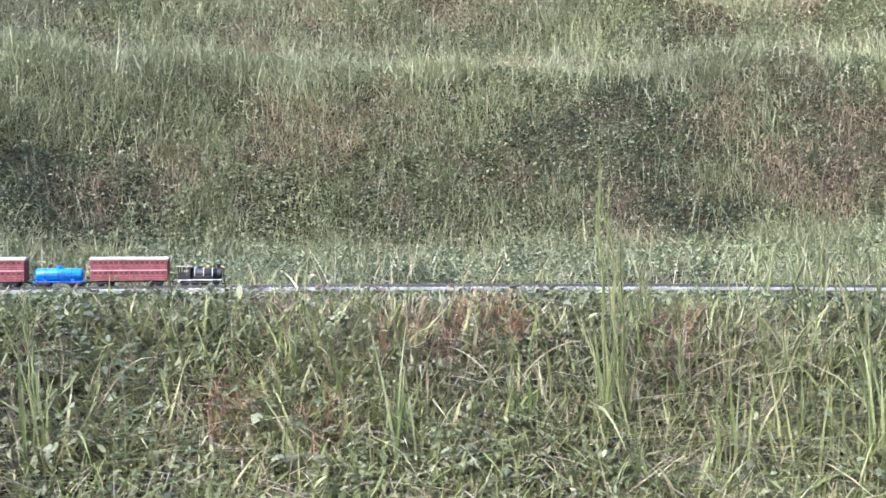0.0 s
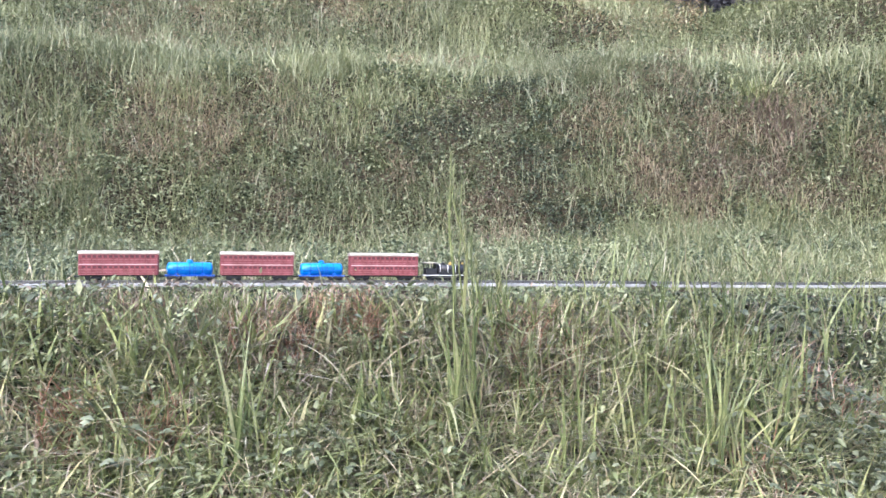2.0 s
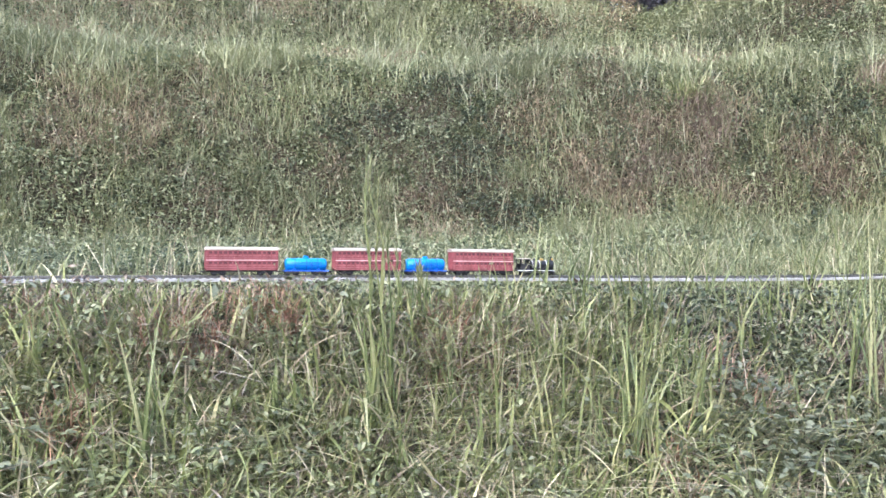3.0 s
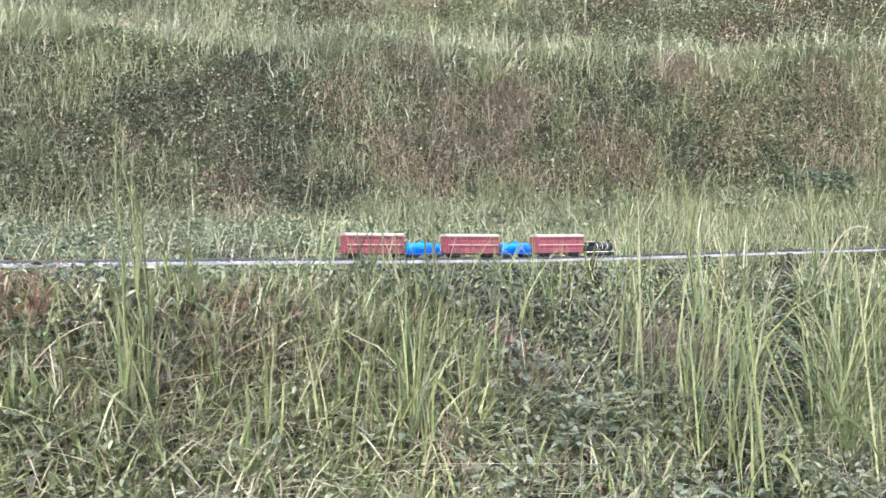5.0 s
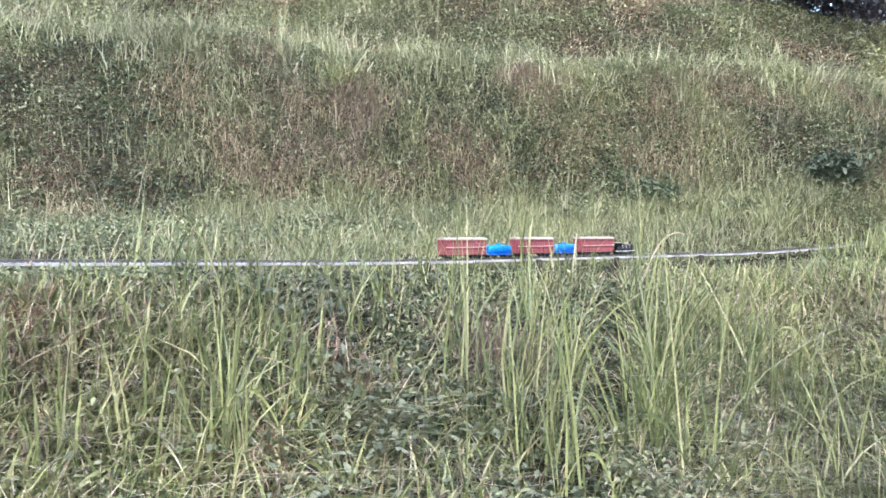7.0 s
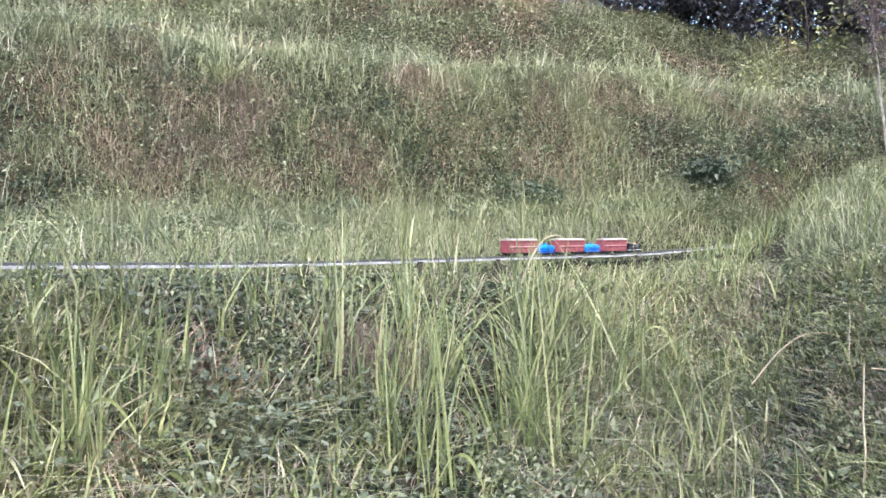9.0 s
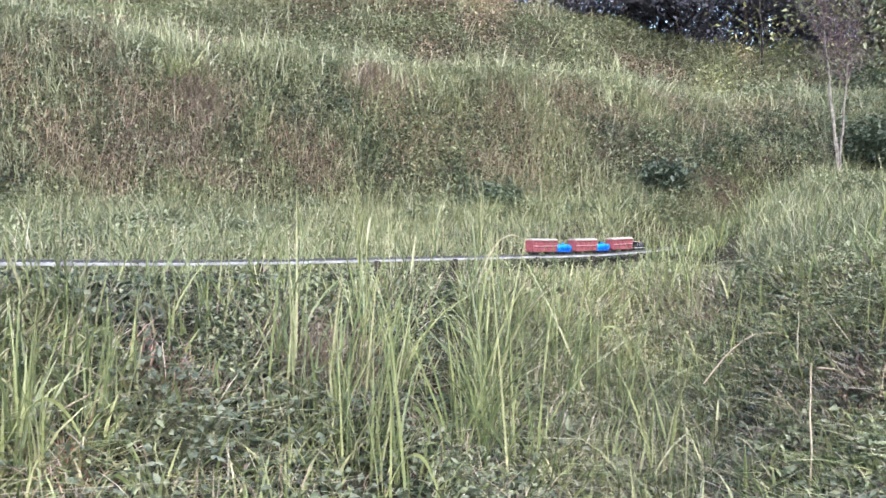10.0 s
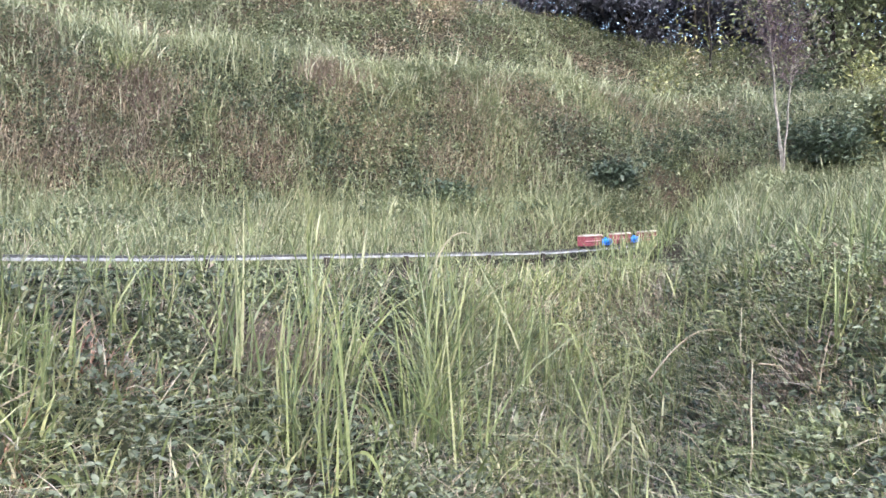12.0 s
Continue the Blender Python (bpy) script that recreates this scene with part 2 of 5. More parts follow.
def blade_arrays(p, length, width, heading, lean, bend, segs=3, face=None):
    """Arching tapered blades: p (n,3) metres; lean, bend as parts of the length."""
    n = len(p)
    d = np.stack([np.cos(heading), np.sin(heading), np.zeros(n)], -1)
    face = heading + np.pi / 2 + rng.normal(0, 0.7, n) if face is None else face
    w = np.stack([np.cos(face), np.sin(face), np.zeros(n)], -1)
    rows = []
    for k in range(segs + 1):
        t = k / segs
        out = lean * t + bend * t ** 2.2
        up = t * np.sqrt(np.clip(1 - 0.55 * np.clip(lean + bend * t, 0, 1.2) ** 2, 0.12, 1)) - 0.25 * np.clip(bend - 0.5, 0, 1) * t ** 3
        c = p + d * (length * out)[:, None]
        c[:, 2] += length * up
        half = width * (0.5 * (1 - t ** 1.8) * (0.75 + 0.9 * t * (1 - t)))
        if k < segs:
            rows += [c - w * half[:, None], c + w * half[:, None]]
        else:
            rows += [c]
    m = 2 * segs + 1
    v = np.stack(rows, 1).reshape(-1, 3)
    quad = [[2 * k, 2 * k + 1, 2 * k + 3, 2 * k + 2] for k in range(segs - 1)]
    tri = [2 * segs - 2, 2 * segs - 1, 2 * segs]
    base = (np.arange(n) * m)[:, None]
    pattern = np.array(sum(quad, []) + tri)
    flat = (base + pattern[None, :]).ravel()
    sizes = np.tile([4] * (segs - 1) + [3], n)
    return v, flat, sizes


def leaf_arrays(p, length, width, heading, pitch, fold=0.25, simple=False):
    """Pointed leaves folded along the midrib; simple ones, for far growth, have two facets."""
    n = len(p)
    d = np.stack([np.cos(heading) * np.cos(pitch), np.sin(heading) * np.cos(pitch), np.sin(pitch)], -1)
    side = np.stack([-np.sin(heading), np.cos(heading), np.zeros(n)], -1)
    roll = rng.normal(0, 0.45, n)[:, None]
    up = np.cross(d, side)
    side, up = side * np.cos(roll) + up * np.sin(roll), up * np.cos(roll) - side * np.sin(roll)
    L, W = length[:, None], width[:, None]
    if simple:
        v = np.stack([p, p + d * L * 0.42 + side * W * 0.5 + up * W * fold, p + d * L - up * L * 0.12, p + d * L * 0.42 - side * W * 0.5 + up * W * fold], 1).reshape(-1, 3)
        flat = ((np.arange(n) * 4)[:, None] + np.array([0, 2, 1, 0, 3, 2])[None, :]).ravel()
        return v, flat, np.full(2 * n, 3)
    a = p
    b1 = p + d * L * 0.38 + side * W * 0.5 + up * W * fold
    b2 = p + d * L * 0.38 - side * W * 0.5 + up * W * fold
    mid = p + d * L * 0.45
    c1 = p + d * L * 0.75 + side * W * 0.32 + up * W * fold * 0.3
    c2 = p + d * L * 0.75 - side * W * 0.32 + up * W * fold * 0.3
    e = p + d * L - up * L * 0.12
    v = np.stack([a, b1, b2, mid, c1, c2, e], 1).reshape(-1, 3)
    pattern = np.array([0, 3, 1, 0, 2, 3, 1, 3, 6, 4, 2, 5, 6, 3])
    flat = ((np.arange(n) * 7)[:, None] + pattern[None, :]).ravel()
    return v, flat, np.tile([3, 3, 4, 4], n)


def joined(name, parts, material, label, category, parent=None):
    vs, fs, ss, off = [], [], [], 0
    for v, f, s in parts:
        vs.append(v)
        fs.append(f + off)
        ss.append(s)
        off += len(v)
    ob = mesh_object(name, np.concatenate(vs), np.concatenate(fs), np.concatenate(ss), material, parent)
    if parent is None:
        tagged(ob, label, category, kind="stuff")
    return ob


def scatter(n, a0, a1, near, far, power=1.0):
    """n points between two radii given as (array over AZ) or numbers."""
    az = rng.uniform(a0, a1, n)
    r0 = np.interp(az, AZ, near) if np.ndim(near) else np.full(n, float(near))
    r1 = np.interp(az, AZ, far) if np.ndim(far) else np.full(n, float(far))
    r = r0 + (r1 - r0) * rng.uniform(0, 1, n) ** power
    a = np.radians(az)
    return C[0] + r * np.sin(a), C[1] + r * np.cos(a), r


def keep(mask, *arrays):
    return [a[mask] for a in arrays]


# ---- ground ----
def build_ground():
    az = np.concatenate([np.linspace(-180, -46, 40), np.linspace(-45, 85, 300), np.linspace(86, 180, 30)[:-1]])
    r = np.concatenate([[0.02], np.linspace(0.3, 2.0, 12), np.linspace(2.1, 20, 260), np.geomspace(20.5, 1500, 40)])
    A, R = np.meshgrid(np.radians(az), r, indexing="ij")
    x, y = C[0] + R * np.sin(A), C[1] + R * np.cos(A)
    z = ground_z(x, y)
    v = to_world(x, y, z).reshape(-1, 3)
    na, nr = len(az), len(r)
    i, j = np.meshgrid(np.arange(na), np.arange(nr - 1), indexing="ij")
    k = (i + 1) % na
    f = np.stack([i * nr + j, i * nr + j + 1, k * nr + j + 1, k * nr + j], -1).reshape(-1)
    ob = mesh_object("ground", v, f, np.full(na * (nr - 1), 4), SOIL, smooth=True)
    tagged(ob, "hollow of bare soil and litter under rough grass", "ground", kind="structure")


build_ground()


# ---- track and train ----
def part(name, bm, material, parent, label=""):
    """One mesh object under a thing or part."""
    me = bpy.data.meshes.new(name)
    bm.to_mesh(me)
    bm.free()
    me.materials.append(material)
    ob = new(name, me)
    ob.parent = parent
    if label:
        ob["label"] = label
    return ob


def empty(name):
    ob = new(name)
    ob.empty_display_size = 0.01
    return ob


def add_box(bm, x0, x1, y0, y1, z0, z1, bevel=0.0):
    r = bmesh.ops.create_cube(bm, size=1, matrix=Matrix.Translation(((x0 + x1) / 2, (y0 + y1) / 2, (z0 + z1) / 2)) @ Matrix.Diagonal((x1 - x0, y1 - y0, z1 - z0, 1)))
    if bevel:
        edges = {e for v in r["verts"] for e in v.link_edges}
        bmesh.ops.bevel(bm, geom=list(edges), offset=bevel, segments=2, affect="EDGES", profile=0.5)
    return bm


def add_cyl(bm, axis, centre, radius, length, segs=20, r2=None):
    turn = {"x": pose(0, 0, 0, 0, 90, 0), "y": pose(0, 0, 0, 90, 0, 0), "z": Matrix()}[axis]
    bmesh.ops.create_cone(bm, cap_ends=True, segments=segs, radius1=radius, radius2=radius if r2 is None else r2, depth=length, matrix=Matrix.Translation(centre) @ turn)
    return bm


def add_ball(bm, centre, rx, ry, rz, segs=16):
    bmesh.ops.create_uvsphere(bm, u_segments=segs, v_segments=segs // 2, radius=1, matrix=Matrix.Translation(centre) @ Matrix.Diagonal((rx, ry, rz, 1)))
    return bm


RED = plain_material("dull_red_plastic", (0.18, 0.043, 0.052), 0.6, 0, 0.25, 70, 0.15)
DARKRED = plain_material("dark_red_openings", (0.07, 0.018, 0.025), 0.6, 0, 0.25, 70)
PINK = plain_material("pinkish_white_stripe", (0.50, 0.32, 0.33), 0.5, 0, 0.2, 70)
ROSE = plain_material("dusty_rose_rails", (0.27, 0.105, 0.11), 0.6, 0, 0.2, 70)
CREAM = plain_material("creamy_white_roof", (0.33, 0.285, 0.24), 0.7, 0, 0.2, 50, 0.15)
BLUE = plain_material("bright_blue_plastic", (0.012, 0.19, 0.58), 0.32, 0, 0.18, 60, 0.1)
DEEPBLUE = plain_material("deep_blue_plastic", (0.01, 0.08, 0.42), 0.35, 0, 0.2, 60)
BLACK = plain_material("black_plastic", (0.018, 0.018, 0.022), 0.4, 0, 0.3, 60, 0.1)
WHITE = plain_material("white_paint", (0.72, 0.72, 0.72), 0.5, 0, 0.15, 60)
BRASS = plain_material("brass_plastic", (0.45, 0.30, 0.09), 0.35, 0.6, 0.2, 60)
STEEL = plain_material("worn_rail_metal", (0.16, 0.155, 0.15), 0.4, 0.8, 0.3, 90, 0.1)
SLEEPER = plain_material("dark_brown_sleeper_plastic", (0.05, 0.042, 0.036), 0.7, 0, 0.3, 80, 0.2)
BED = plain_material("pale_grey_track_board", (0.27, 0.27, 0.27), 0.75, 0, 0.5, 18, 0.3)
POSTWOOD = plain_material("weathered_dark_wood", (0.035, 0.029, 0.023), 0.9, 0, 0.5, 45, 0.6, 0.1)

GAUGE = 0.0105
RAIL_H = 0.0105


def wheel_set(thing, x, radius=0.0058):
    """Axle with two flanged wheels."""
    axle = part("axle", add_cyl(bmesh.new(), "y", (x, 0, radius), 0.0013, 0.030, 8), STEEL, thing)
    for side in (-1, 1):
        bm = add_cyl(bmesh.new(), "y", (x, side * GAUGE, radius), radius, 0.0034, 18)
        add_cyl(bm, "y", (x, side * (GAUGE - 0.0024), radius), radius + 0.0012, 0.0010, 18)
        add_cyl(bm, "y", (x, side * (GAUGE + 0.0022), radius), radius * 0.45, 0.0014, 12)
        part("wheel", bm, BLACK, axle)


def bogie(thing, x):
    bm = bmesh.new()
    for side in (-1, 1):
        add_box(bm, x - 0.017, x + 0.017, side * 0.0165 - 0.0012, side * 0.0165 + 0.0012, 0.0045, 0.0095, 0.0006)
        for k in (-0.010, 0.010):
            add_box(bm, x + k - 0.003, x + k + 0.003, side * 0.0165 - 0.002, side * 0.0165 + 0.002, 0.003, 0.0085, 0.0006)
    add_box(bm, x - 0.004, x + 0.004, -0.0165, 0.0165, 0.006, 0.0105, 0.0006)
    part("bogie_frame", bm, BLACK, thing)
    for k in (-0.010, 0.010):
        wheel_set(thing, x + k)


def coupler(thing, x, way):
    bm = add_box(bmesh.new(), min(x, x + way * 0.008), max(x, x + way * 0.008), -0.0018, 0.0018, 0.0075, 0.0105, 0.0005)
    add_cyl(bm, "z", (x + way * 0.0075, 0, 0.0088), 0.0028, 0.0042, 10)
    part("coupler", bm, BLACK, thing)


def box_wagon():
    """Long red two-tier goods wagon with a cream roof, rows of openings and pale stripes."""
    t = empty("goods_wagon")
    L, W, z0, z1 = 0.169, 0.044, 0.0120, 0.0605
    bm = add_box(bmesh.new(), -L / 2, L / 2, -W / 2, W / 2, z0, z1, 0.0012)
    part("body", bm, RED, t)
    bm = add_box(bmesh.new(), -L / 2 + 0.002, L / 2 - 0.002, -W / 2 + 0.005, W / 2 - 0.005, 0.0092, z0 + 0.001, 0.0008)
    part("underframe", bm, BLACK, t)
    bm = bmesh.new()
    prof = [(-W / 2 - 0.0018, z1 - 0.0005), (-W / 2 - 0.0018, z1 + 0.0022), (-W * 0.33, z1 + 0.0058), (0, z1 + 0.0072), (W * 0.33, z1 + 0.0058), (W / 2 + 0.0018, z1 + 0.0022), (W / 2 + 0.0018, z1 - 0.0005)]
    a = [bm.verts.new((-L / 2 - 0.0018, y, z)) for y, z in prof]
    b = [bm.verts.new((L / 2 + 0.0018, y, z)) for y, z in prof]
    for k in range(len(prof)):
        q = (k + 1) % len(prof)
        bm.faces.new((a[k], a[q], b[q], b[k]))
    bm.faces.new(a[::-1])
    bm.faces.new(b)
    bmesh.ops.recalc_face_normals(bm, faces=bm.faces)
    part("roof", bm, CREAM, t, "creamy white cambered roof")
    for side in (-1, 1):
        y = side * (W / 2)
        for z, h in ((0.0368, 0.0026), (0.0475, 0.0014), (0.0418, 0.0014), (0.0245, 0.0014), (0.0190, 0.0014), (0.0140, 0.0016)):
            bm = add_box(bmesh.new(), -L / 2 + 0.001, L / 2 - 0.001, min(y, y + side * 0.0010), max(y, y + side * 0.0010), z - h / 2, z + h / 2)
            part("stripe", bm, PINK if h > 0.002 else ROSE, t, "pinkish white waist stripe" if h > 0.002 else "dusty rose side rail")
        for z, h in ((0.0545, 0.0052), (0.0306, 0.0048)):
            for k in range(14):
                x = -L / 2 + 0.011 + k * (L - 0.022) / 13
                bm = add_box(bmesh.new(), x - 0.0036, x + 0.0036, min(y - side * 0.0005, y + side * 0.0004), max(y - side * 0.0005, y + side * 0.0004), z - h / 2, z + h / 2)
                part("opening", bm, DARKRED, t)
            for k in range(15):
                x = -L / 2 + 0.011 + (k - 0.5) * (L - 0.022) / 13
                bm = add_box(bmesh.new(), x - 0.0009, x + 0.0009, min(y, y + side * 0.0014), max(y, y + side * 0.0014), z - 0.0170, z + 0.0030)
                part("rib", bm, RED, t)
    for e in (-1, 1):
        x = e * L / 2
        for k in (-0.012, 0.0, 0.012):
            bm = add_box(bmesh.new(), min(x, x + e * 0.001), max(x, x + e * 0.001), k - 0.001, k + 0.001, z0 + 0.003, z1 - 0.003)
            part("end_rib", bm, RED, t)
        bogie(t, e * (L / 2 - 0.030))
        coupler(t, e * L / 2, e)
    return t


def tank_wagon():
    """Short blue tank wagon on a dark frame."""
    t = empty("tank_wagon")
    L, r, zc = 0.1115, 0.0150, 0.0262
    bm = bmesh.new()
    n = 28
    rings = [(-L / 2 + 0.004, 0.25), (-L / 2 + 0.0046, 0.62), (-L / 2 + 0.0065, 0.88), (-L / 2 + 0.0100, 1.0), (L / 2 - 0.0100, 1.0), (L / 2 - 0.0065, 0.88), (L / 2 - 0.0046, 0.62), (L / 2 - 0.004, 0.25)]
    loops = [[bm.verts.new((x, r * k * math.cos(2 * math.pi * i / n), zc + r * k * math.sin(2 * math.pi * i / n))) for i in range(n)] for x, k in rings]
    for p, q in zip(loops, loops[1:]):
        for i in range(n):
            f = bm.faces.new((p[i], p[(i + 1) % n], q[(i + 1) % n], q[i]))
            f.smooth = True
    bm.faces.new(loops[0])
    bm.faces.new(loops[-1][::-1])
    bmesh.ops.recalc_face_normals(bm, faces=bm.faces)
    part("tank", bm, BLUE, t)
    bm = add_cyl(bmesh.new(), "z", (0, 0, zc + r + 0.0016), 0.0072, 0.0060, 20)
    add_cyl(bm, "z", (0, 0, zc + r + 0.0055), 0.0052, 0.0022, 20)
    part("dome", bm, BLUE, t)
    for x in (-0.028, 0.0, 0.028):
        bm = bmesh.new()
        bmesh.ops.create_cone(bm, cap_ends=False, segments=n, radius1=r + 0.0006, radius2=r + 0.0006, depth=0.0022, matrix=Matrix.Translation((x, 0, zc)) @ pose(0, 0, 0, 0, 90, 0))
        part("band", bm, DEEPBLUE, t)
    for side in (-1, 1):
        bm = add_box(bmesh.new(), -L / 2 + 0.008, L / 2 - 0.008, side * 0.0152 - 0.0012, side * 0.0152 + 0.0012, zc - 0.0025, zc - 0.0012)
        for k in range(7):
            x = -0.036 + 0.012 * k
            add_box(bm, x - 0.0005, x + 0.0005, side * 0.0160 - 0.0005, side * 0.0160 + 0.0005, zc - 0.0020, zc + 0.0050)
        add_box(bm, -0.037, 0.037, side * 0.0160 - 0.0005, side * 0.0160 + 0.0005, zc + 0.0045, zc + 0.0054)
        part("walkway_rail", bm, DEEPBLUE, t)
        bm = add_box(bmesh.new(), 0.008, 0.0086, side * 0.0152 - 0.0006, side * 0.0152 + 0.0006, 0.010, zc + 0.014)
        add_box(bm, 0.0134, 0.0140, side * 0.0152 - 0.0006, side * 0.0152 + 0.0006, 0.010, zc + 0.014)
        for k in range(6):
            add_box(bm, 0.008, 0.014, side * 0.0152 - 0.0004, side * 0.0152 + 0.0004, 0.013 + 0.0045 * k, 0.0138 + 0.0045 * k)
        part("ladder", bm, DEEPBLUE, t)
    bm = add_box(bmesh.new(), -L / 2, L / 2, -0.0145, 0.0145, 0.0092, 0.0122, 0.0008)
    for x in (-0.030, 0.030):
        add_box(bm, x - 0.004, x + 0.004, -0.0125, 0.0125, 0.0115, 0.0165, 0.0006)
    part("underframe", bm, DEEPBLUE, t)
    for e in (-1, 1):
        bogie(t, e * (L / 2 - 0.0215))
        coupler(t, e * L / 2, e)
    return t


def steam_engine():
    """Small black toy steam engine with a white footplate stripe and pale cab roof."""
    t = empty("steam_locomotive")
    L = 0.109
    bm = add_cyl(bmesh.new(), "x", (0.014, 0, 0.0275), 0.0128, 0.062, 26)
    for f in bm.faces:
        f.smooth = len(f.verts) == 4
    part("boiler", bm, BLACK, t)
    bm = add_cyl(bmesh.new(), "x", (0.0475, 0, 0.0275), 0.0136, 0.010, 26)
    add_cyl(bm, "x", (0.0532, 0, 0.0275), 0.0100, 0.0018, 22)
    part("smokebox", bm, BLACK, t)
    bm = add_cyl(bmesh.new(), "z", (0.046, 0, 0.0435), 0.0034, 0.010, 16, 0.0044)
    add_cyl(bm, "z", (0.046, 0, 0.0490), 0.0052, 0.0018, 16)
    part("chimney", bm, BLACK, t)
    for x, h in ((0.022, 0.0062), (0.002, 0.0050)):
        bm = add_cyl(bmesh.new(), "z", (x, 0, 0.0405), 0.0052, 0.004, 16)
        add_ball(bm, (x, 0, 0.0420), 0.0052, 0.0052, h * 0.7)
        part("dome", bm, BRASS if x > 0.01 else BLACK, t)
    for x in (-0.008, 0.012, 0.032):
        bm = bmesh.new()
        bmesh.ops.create_cone(bm, cap_ends=False, segments=26, radius1=0.0133, radius2=0.0133, depth=0.0013, matrix=Matrix.Translation((x, 0, 0.0275)) @ pose(0, 0, 0, 0, 90, 0))
        part("boiler_band", bm, WHITE, t)
    bm = bmesh.new()
    for side in (-1, 1):
        y = side * 0.0165
        add_box(bm, -0.045, -0.0175, y - 0.0010, y + 0.0010, 0.0135, 0.0300, 0.0004)
        for x in (-0.045, -0.0335, -0.0195):
            add_box(bm, x, x + 0.0022, y - 0.0010, y + 0.0010, 0.0298, 0.0430)
    add_box(bm, -0.0195, -0.0175, -0.0165, 0.0165, 0.0135, 0.0430)
    part("cab", bm, BLACK, t)
    bm = add_box(bmesh.new(), -0.0475, -0.0145, -0.0190, 0.0190, 0.0430, 0.0452, 0.0009)
    part("cab_roof", bm, CREAM, t, "pale cab roof")
    bm = add_box(bmesh.new(), -L / 2, L / 2, -0.0170, 0.0170, 0.0118, 0.0140, 0.0006)
    part("footplate", bm, BLACK, t)
    for side in (-1, 1):
        y = side * 0.0172
        bm = add_box(bmesh.new(), -L / 2 + 0.001, L / 2 - 0.001, min(y, y + side * 0.0007), max(y, y + side * 0.0007), 0.0121, 0.0138)
        part("stripe", bm, WHITE, t, "white footplate stripe")
        bm = add_box(bmesh.new(), -0.012, 0.030, side * 0.0150 - 0.0028, side * 0.0150 + 0.0028, 0.0140, 0.0225, 0.0007)
        part("side_tank", bm, BLACK, t)
        bm = add_cyl(bmesh.new(), "x", (0.041, side * 0.0152, 0.0100), 0.0042, 0.014, 14)
        part("cylinder", bm, BLACK, t)
        bm = add_box(bmesh.new(), -0.028, 0.036, side * 0.0156 - 0.0006, side * 0.0156 + 0.0006, 0.0066, 0.0082)
        part("coupling_rod", bm, STEEL, t)
    bm = add_box(bmesh.new(), L / 2 - 0.002, L / 2, -0.0170, 0.0170, 0.0060, 0.0128, 0.0005)
    for k in range(7):
        y = -0.012 + 0.004 * k
        add_box(bm, L / 2 - 0.001, L / 2 + 0.006, y - 0.0006, y + 0.0006, 0.0020, 0.0050)
    part("cowcatcher", bm, BLACK, t)
    bm = add_cyl(bmesh.new(), "x", (0.0535, 0, 0.0430), 0.0030, 0.005, 14)
    part("headlamp", bm, BRASS, t)
    for x in (-0.030, -0.008, 0.014):
        wheel_set(t, x, 0.0085)
    wheel_set(t, 0.040, 0.0050)
    coupler(t, -L / 2, -1)
    return t


def track_pose(s, lift=0.0):
    """Pose on the track at s: x along the rails."""
    x = np.interp(s, TS, TX)
    x0, x1 = np.interp(s - 0.1, TS, TX), np.interp(s + 0.1, TS, TX)
    h = math.degrees(math.atan2(track_y(x1) - track_y(x0), x1 - x0))
    climb = math.degrees(math.atan2(track_z(s + 0.1) - track_z(s - 0.1), 0.2))
    return pose(x * S, track_y(x) * S, track_z(s) * S + EYE + lift, 0, -climb, h)


def build_track():
    """Toy track in short sections on a pale board, standing on posts where the ground falls away."""
    step = 0.2 / S
    t = empty("track_section")
    bm = add_box(bmesh.new(), -0.0992, 0.0992, -0.0225, 0.0225, -RAIL_H - 0.0045, -RAIL_H + 0.0035, 0.0012)
    part("board", bm, BED, t)
    for side in (-1, 1):
        y = side * GAUGE
        bm = add_box(bmesh.new(), -0.0996, 0.0996, y - 0.0016, y + 0.0016, -0.0062, -0.0050)
        add_box(bm, -0.0996, 0.0996, y - 0.0005, y + 0.0005, -0.0052, -0.0014)
        add_box(bm, -0.0996, 0.0996, y - 0.0011, y + 0.0011, -0.0018, -0.0002, 0.0003)
        part("rail", bm, STEEL, t)
    me = None
    for k in range(12):
        if me is None:
            o = part("sleeper", add_box(bmesh.new(), -0.0038, 0.0038, -0.0190, 0.0190, -RAIL_H + 0.0033, -0.0058, 0.0005), SLEEPER, t)
            me = o.data
        else:
            o = new("sleeper", me)
            o.parent = t
        o.location.x = -0.0916 + k * 0.01665
    tagged(t, "straight toy railway track section on a pale grey board", "toy track", "track sections")
    s = -2.3 + step / 2
    first = True
    while s < 14.2:
        m = track_pose(s)
        if first:
            t.matrix_basis, first = m, False
        else:
            copy_thing(t, m @ pose(0, float(rng.normal(0, 0.0006)), 0, 0, 0, float(rng.normal(0, 0.15))))
        s += step


def support_post(s, side=-0.012, lean=0):
    m = track_pose(s)
    top = m.translation.z - RAIL_H + 0.001
    x, y = m.translation.x, m.translation.y + side
    low = float(ground_z(x / S, y / S)) * S + EYE - 0.05
    bm = bmesh.new()
    h = top - low
    bmesh.ops.create_cone(bm, cap_ends=True, segments=9, radius1=0.0115, radius2=0.0100, depth=h, matrix=Matrix.Translation((0, 0, h / 2)))
    for v in bm.verts:
        v.co.x += 0.0015 * math.sin(v.co.z * 60) + float(rng.normal(0, 0.0006))
    ob = part("support_post", bm, POSTWOOD, None)
    ob.matrix_basis = pose(x, y, low, lean, 0, float(rng.uniform(0, 90)))
    tagged(ob, "short weathered wooden stake propping up the toy track", "post", "track posts")


build_track()
for s in POSTS:
    support_post(s, -0.040)

